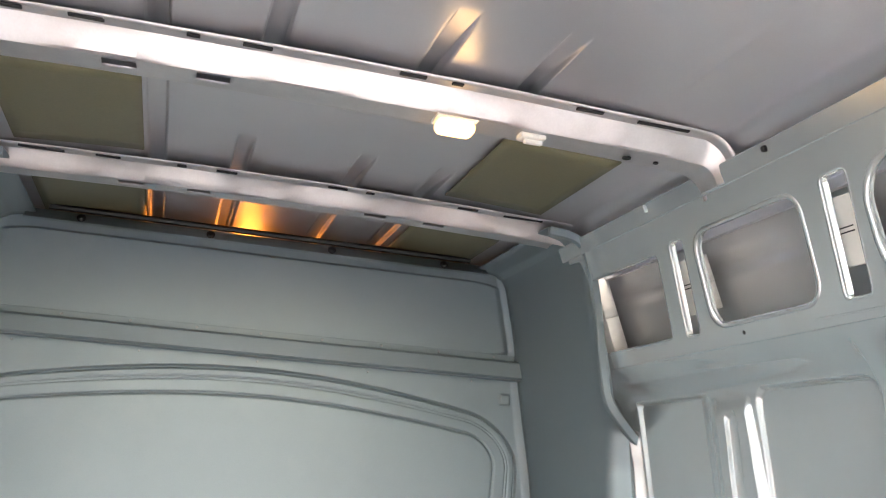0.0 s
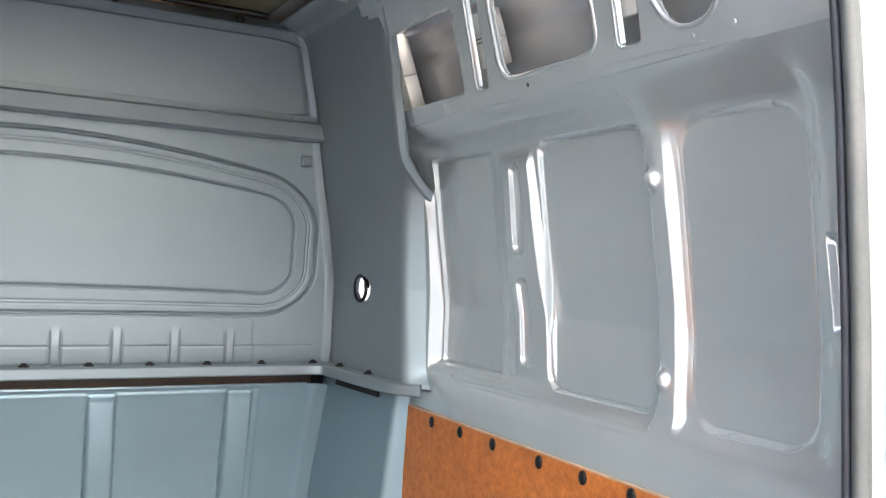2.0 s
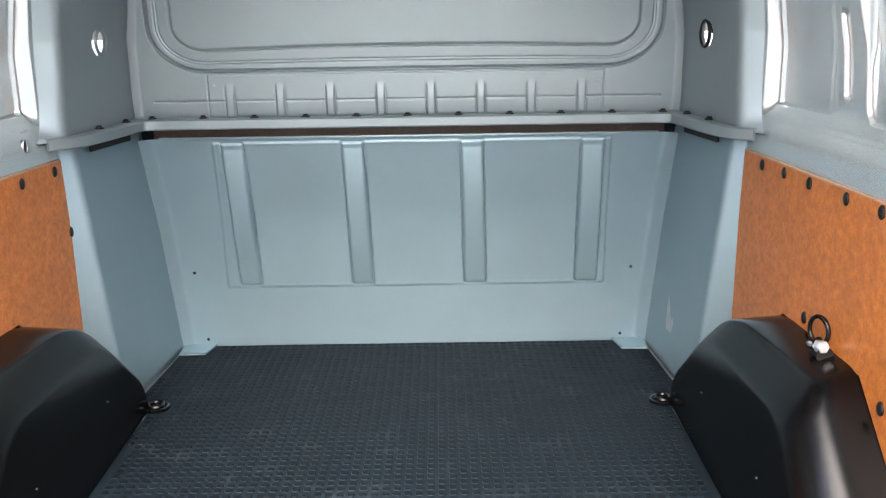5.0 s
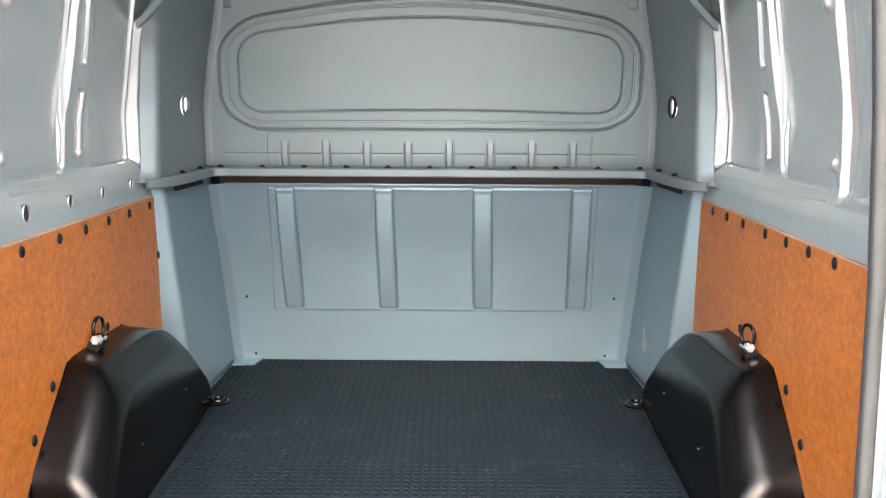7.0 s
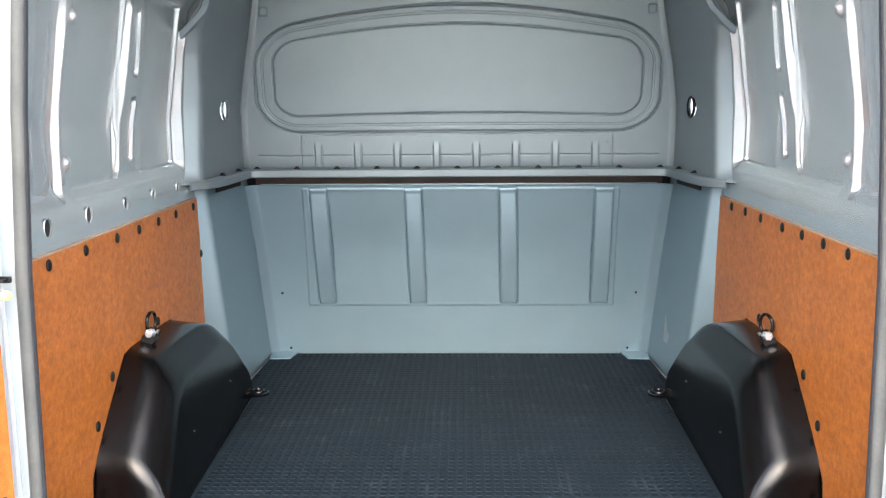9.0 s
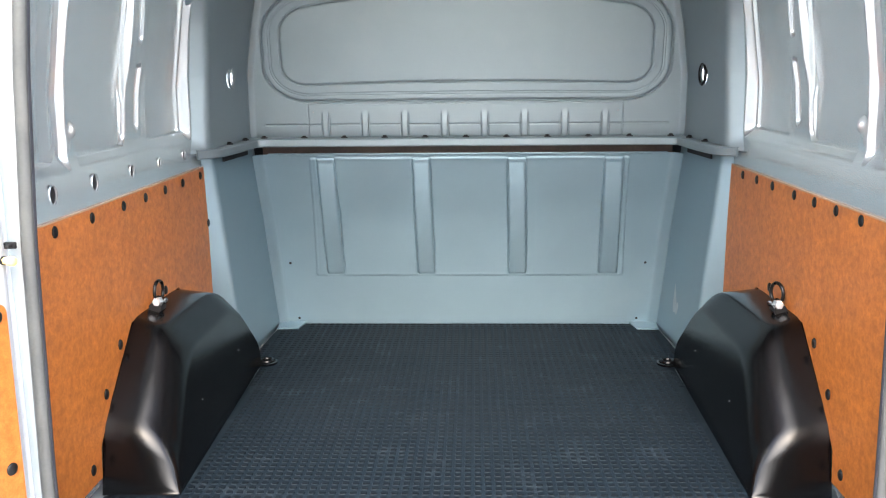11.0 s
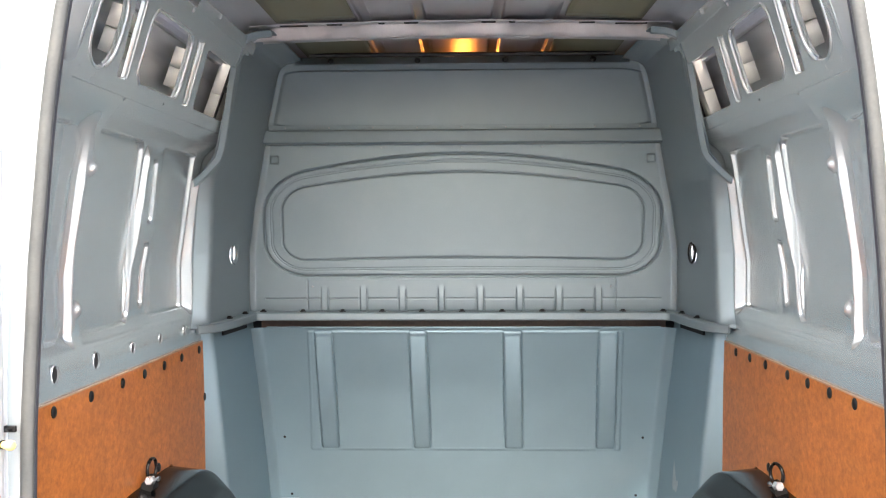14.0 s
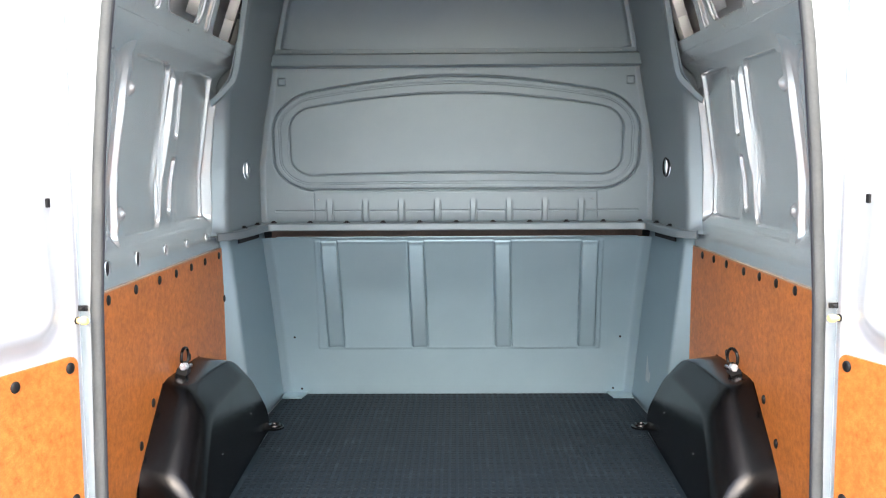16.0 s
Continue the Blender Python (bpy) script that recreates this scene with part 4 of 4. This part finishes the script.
def arch_cover(s):
    inner, outer = [], []
    n_run, n_bend = 14, 7
    for pts, got in ((ARCH_IN, inner), (ARCH_OUT, outer)):
        v = [Vector(p) for p in pts]
        start = v[0]
        for k in range(1, len(v)):
            r = (0, 0.060, 0.090, 0.035, 0.030, 0)[k]
            last = k == len(v) - 1
            d1 = (v[k - 1] - v[k]).normalized()
            end = v[k] if last else v[k] + d1 * r
            got += [start + (end - start) * i / n_run for i in range(n_run)]
            if last:
                got.append(end)
                break
            d2 = (v[k + 1] - v[k]).normalized()
            q = v[k] + d2 * r
            got += [end * (1 - t) ** 2 + v[k] * 2 * t * (1 - t) + q * t * t for t in [i / n_bend for i in range(n_bend)]]
            start = q
    bm = bmesh.new()
    rows = []
    for e, o in zip(inner, outer):
        foot = Vector((0.707 + 0.031 * (e.y + 0.59), e.y, 0.0))
        d1, d2 = o - e, foot - e
        # a flat chamfer over the top that melts into a full rounding down the rear slope
        melt = min(1.0, max(0.0, (-1.18 - e.y) / 0.10))
        a1, a2 = d1.normalized(), (d2.normalized() if d2.length > 1e-5 else Vector((0, 0, -1)))
        if d2.length > 0.02:
            flat = rounded_path([o, e + a1 * min(0.050, d1.length * 0.8), e + a2 * min(0.050, d2.length * 0.55), foot], 0.012, 6)
            p, q = e + a1 * min(0.100, d1.length * 0.62), e + a2 * min(0.130, d2.length * 0.80)
            full = [o] + [p * (1 - t) ** 2 + e * 2 * t * (1 - t) + q * t * t for t in [i / 13 for i in range(14)]] + [foot]
            line = [f * (1 - melt) + g * melt for f, g in zip(flat, full)]
        else:
            line = [o + (foot - o) * i / 15 for i in range(16)]
        rows.append([bm.verts.new((s * c.x, c.y, max(c.z, 0.0))) for c in line])
    for r0, r1 in zip(rows, rows[1:]):
        for k in range(len(r0) - 1):
            bm.faces.new((r0[k], r0[k + 1], r1[k + 1], r1[k]))
    bmesh.ops.remove_doubles(bm, verts=bm.verts, dist=1e-5)
    bmesh.ops.recalc_face_normals(bm, faces=bm.faces)
    if sum((f.normal.z for f in bm.faces)) < 0:
        bmesh.ops.reverse_faces(bm, faces=bm.faces)
    t = thing("wheel_arch_cover", "black moulded plastic wheel arch cover on the floor", "wheel arch", group="wheel arch covers")
    part("shell", bm, BLACK, t, smooth=True, angle=60)
    for x, y, z in ((0.7160, -0.771, 0.135), (0.7065, -1.188, 0.130)):
        part("fixing_pin", lathe_bm([(0.0018, -0.003), (0.0017, 0.0010), (0.0008, 0.0015)], 10, pose(s * x, y, z, 0, -90 * s, 0)), GREY_TRIM, t, "tiny grey fixing pin", smooth=True)
    return t


for s in (1, -1):
    arch_cover(s)


# ---------------- lashing rings ----------------
def lashing_ring(s):
    t = thing("lashing_ring", "dark steel lashing ring on a bolted bracket above the wheel arch", "lashing ring", (s * 0.845, -1.078 if s < 0 else -1.094, 0.383 if s < 0 else 0.379), group="lashing rings")
    m = pose(0, 0, 0, 0, 0, 109 if s > 0 else 83)
    ring = [m @ Vector((0.026 * math.cos(2 * math.pi * k / 28), 0.0, 0.028 * math.sin(2 * math.pi * k / 28) + 0.022)) for k in range(28)]
    part("ring", sweep_bm(ring, circle_profile(0.0048, 8), closed=True, up=m.to_3x3() @ Vector((0, 1, 0))), BLACK_STEEL, t, "dark steel ring", smooth=True, angle=80)
    part("shackle", box_bm(0.016, 0.022, 0.024, 0.006, 3, at=(0, -0.006, -0.004), m=pose(0, 0, 0, 20, 0, 0)), BLACK_STEEL, t, smooth=True)
    part("bolt", lathe_bm([(0.0135, 0), (0.0135, 0.020), (0.010, 0.024)], 6, pose(-s * 0.006, -0.020, -0.004, 80, 0, 0)), CHROME, t, "bright bolt head")
    part("pivot_nut", lathe_bm([(0.0095, 0), (0.0095, 0.008), (0.006, 0.013), (0.001, 0.014)], 12, pose(-s * 0.012, 0.004, -0.006, 80, 0, -s * 35)), STEEL, t, "dull steel nut", smooth=True)
    part("washer", lathe_bm([(0.017, 0), (0.017, 0.004)], 18, pose(-s * 0.002, -0.040, -0.016, 80, 0, 0)), PLUG, t)
    part("bracket", box_bm(0.030, 0.060, 0.024, 0.005, at=(s * 0.002, -0.01, -0.024)), PLUG, t)
    return t


for s in (1, -1):
    lashing_ring(s)
    f = thing("floor_ring", "black lashing eye sunk in the floor beside the pillar foot", "lashing ring", (s * 0.690, -0.510, 0.0), group="floor rings")
    part("cup", lathe_bm([(0.036, 0.003), (0.036, 0.010), (0.030, 0.012), (0.024, 0.006), (0.004, 0.004)], 24), BLACK, f, smooth=True)
    part("eye", sweep_bm([(0.020 * math.cos(2 * math.pi * k / 20), 0.020 * math.sin(2 * math.pi * k / 20), 0.014) for k in range(20)], circle_profile(0.0060, 8), closed=True), BLACK, f, smooth=True)
    part("eye_bolt", lathe_bm([(0.007, 0.004), (0.007, 0.013), (0.004, 0.016)], 8, pose(-s * 0.004, -0.004, 0)), BLACK_STEEL, f)


# ---------------- rear opening: jambs, seal, sill, header ----------------
SEAL_Z = [-0.04, 0.25, 0.70, 1.00, 1.24, 1.35, 1.47, 1.58, 1.66, 1.705]
SEAL_X = [0.789, 0.789, 0.780, 0.763, 0.741, 0.727, 0.707, 0.673, 0.622, 0.550]
rear = thing("door_frame", "silver rear door frame of the van", "door frame", kind="structure")


def jamb(s):
    def fn(u, z):
        xi = np.interp(z, SEAL_Z, SEAL_X) + 0.006
        xo = np.interp(z, [0, 1.0, 1.75], [0.955, 0.93, 0.80])
        x = xi + (xo - xi) * np.clip(u, 0, 1)
        y = -1.888 - 0.030 * sstep(u, 0.25, 0.45) + 0.0 * z
        return s * x, y, z
    sheet("jamb", np.linspace(0, 1, 24), np.linspace(-0.05, 1.705, 60), fn, SILVER, rear, flip=s < 0, thick=-0.012)


for s in (1, -1):
    jamb(s)
part("header", box_bm(1.50, 0.06, 0.08, 0.008, at=(0, -1.885, 1.757)), SILVER, rear, smooth=True)
part("sill", box_bm(1.62, 0.10, 0.05, 0.008, at=(0, -1.90, -0.030)), GREY_TRIM, rear, smooth=True)
fine = [(float(np.interp(z, SEAL_Z, SEAL_X)), -1.898, z) for z in np.linspace(-0.04, 1.70, 70)]
loop = fine + [(-x, y, z) for x, y, z in reversed(fine)]
seal = thing("door_seal", "grey dusty rubber seal round the rear opening", "seal", kind="structure")
part("tube", sweep_bm(loop, circle_profile(0.013, 10, 0.010), up=(0, 1, 0)), SEAL, seal, smooth=True, angle=80)
part("lip", sweep_bm([(x * 0.994, y + 0.016, z) for x, y, z in loop], circle_profile(0.006, 8), up=(0, 1, 0)), SEAL_DARK, seal, smooth=True, angle=80)


# ---------------- rear doors, standing open ----------------
def rear_door(s):
    t = thing("rear_door", "silver rear van door standing open, lined with orange-brown hardboard", "door", group="rear doors")
    # local: u along the door from its hinge side, z up, n towards the middle of the van
    m = Matrix.Translation((s * 0.800, -1.945, 0)) @ Matrix.Rotation(radians(19.0 * s), 4, "Z")
    t.matrix_world = m

    def fn(u, z):
        d = rr(u, z, 0.40, 1.17, 0.355, 0.555, 0.11)
        n = 0.030 * sstep(-d, -0.012, 0.045) + 0.10 * (z - 1.17) * sstep(-d, 0.0, 0.06)
        edge = 0.03 * (1 - sstep(u, 0.0, 0.02))
        return s * (n + edge), -u + 0.02, z
    sheet("inner_skin", np.linspace(-0.02, 0.76, 80), np.linspace(-0.06, 1.72, 150), fn, DOOR, t, flip=s > 0)
    part("outer_skin", box_bm(0.012, 0.80, 1.84, 0.004, at=(s * 0.085, -0.37, 0.83)), DOOR, t)
    part("edge_skin", box_bm(0.07, 0.012, 1.80, 0.004, at=(s * 0.055, 0.022, 0.83)), DOOR, t)
    me = plate_mesh("board", rounded_rect(0.66, 0.56, 0.02, cx=0.345, cy=0.325), [], 0.004, 0.001)
    bd = link_mesh("board", me, BOARD, t, smooth=False)
    bd.matrix_local = Matrix.Translation((-s * 0.004, 0, 0)) @ Matrix(((0, 0, s, 0), (-1, 0, 0, 0), (0, 1, 0, 0), (0, 0, 0, 1)))
    for u, z in ((0.038, 0.583), (0.185, 0.578), (0.30, 0.572), (0.36, 0.572), (0.04, 0.30), (0.04, 0.09)):
        ob = new("plug", plug_mesh)
        ob.parent = t
        ob.matrix_local = pose(-s * 0.006, -u, z, 0, -90 * s, 0)
    # solid black box stands for the unlit opening
    part("drain_slot", box_bm(0.006, 0.010, 0.019, 0.002, at=(0.000, -0.07, 0.93)), PLUG, t)
    kn = part("buffer", lathe_bm([(0.0065, 0.0), (0.0065, 0.010), (0.0088, 0.013), (0.0088, 0.021), (0.006, 0.025), (0.002, 0.026)], 16, pose(0.002 * -s, -0.004, 0.678, 0, -90 * s, 0)), YELLOW, t, "yellow rubber buffer", smooth=True)
    part("collar", lathe_bm([(0.0082, 0.0), (0.0082, 0.003), (0.0066, 0.004)], 16, pose(0, -0.004, 0.678, 0, -90 * s, 0)), PLUG, kn)
    for zc in (0.20, 1.30):
        part("hinge", box_bm(0.05, 0.04, 0.09, 0.008, at=(s * 0.06, 0.035, zc)), DOOR, t, smooth=True)
    return t


for s in (1, -1):
    rear_door(s)
    k = thing("door_catch", "small black catch on the rear door frame", "catch", (s * 0.800, -1.922, 0.700), group="door catches")
    part("catch_plate", box_bm(0.022, 0.008, 0.012, 0.002), PLUG, k)
    part("catch_tongue", box_bm(0.012, 0.016, 0.006, 0.002, at=(0, -0.010, 0)), PLUG, k)


# ---------------- rubber mat with its studs ----------------
def mat_half(y):
    return np.interp(-y, [0.0, 0.10, 0.40, 0.50, 0.53, 1.43, 1.47, 1.49], [0.742, 0.745, 0.758, 0.745, 0.706, 0.690, 0.80, 0.862])


mat = thing("rubber_mat", "dark grey studded rubber mat covering the load floor", "mat", kind="")
sheet("mat_sheet", np.linspace(-1, 1, 40), np.concatenate([np.linspace(-0.002, -1.44, 40), np.linspace(-1.44, -1.87, 30)[1:]]),
      lambda u, y: (u * mat_half(y), y, 0.0 * y), RUBBER, mat, flip=False, thick=-0.004)
PITCH = 0.0251


def stud_geometry(x, y, k):
    """A low stud, a rounded oblong: a top face and a wider foot."""
    w, d, h = 0.0088, 0.0082, 0.0016
    ring = [(1, 0.45), (0.62, 1), (-0.62, 1), (-1, 0.45), (-1, -0.45), (-0.62, -1), (0.62, -1), (1, -0.45)]
    v = [(x + 0.86 * w * a, y + 0.86 * d * c, h) for a, c in ring] + [(x + w * a, y + d * c, 0.0) for a, c in ring]
    f = [tuple(range(k, k + 8))] + [(k + 8 + q, k + 8 + (q + 1) % 8, k + (q + 1) % 8, k + q) for q in range(8)]
    return v, f


near, far = [], []
nx = int(0.86 / PITCH)
for j in range(int(1.85 / PITCH)):
    y = -0.016 - j * PITCH
    for i in range(-nx, nx + 1):
        x = (i + 0.5) * PITCH
        if abs(x) > float(mat_half(y)) - 0.012 or (y > -0.115 and abs(x) > 0.62):
            continue
        if math.hypot(abs(x) - 0.690, y + 0.510) < 0.05:
            continue
        (near if (-1.45 < y < -1.24 and abs(x) < 0.44) else far).append((x, y))
near, far = near[:290], near[290:] + far
vs, fs = [], []
for x, y in far:
    v, f = stud_geometry(x, y, len(vs))
    vs += v
    fs += f
me = bpy.data.meshes.new("studs")
me.from_pydata(vs, [], fs)
tagged(link_mesh("studs", me, STUD, mat, smooth=False), kind="stuff")
v, f = stud_geometry(0, 0, 0)
me = bpy.data.meshes.new("stud")
me.from_pydata(v, [], f)
me.materials.append(STUD)
for x, y in near:
    ob = new("stud", me)
    ob.parent = mat
    ob.location = (x, y, 0)
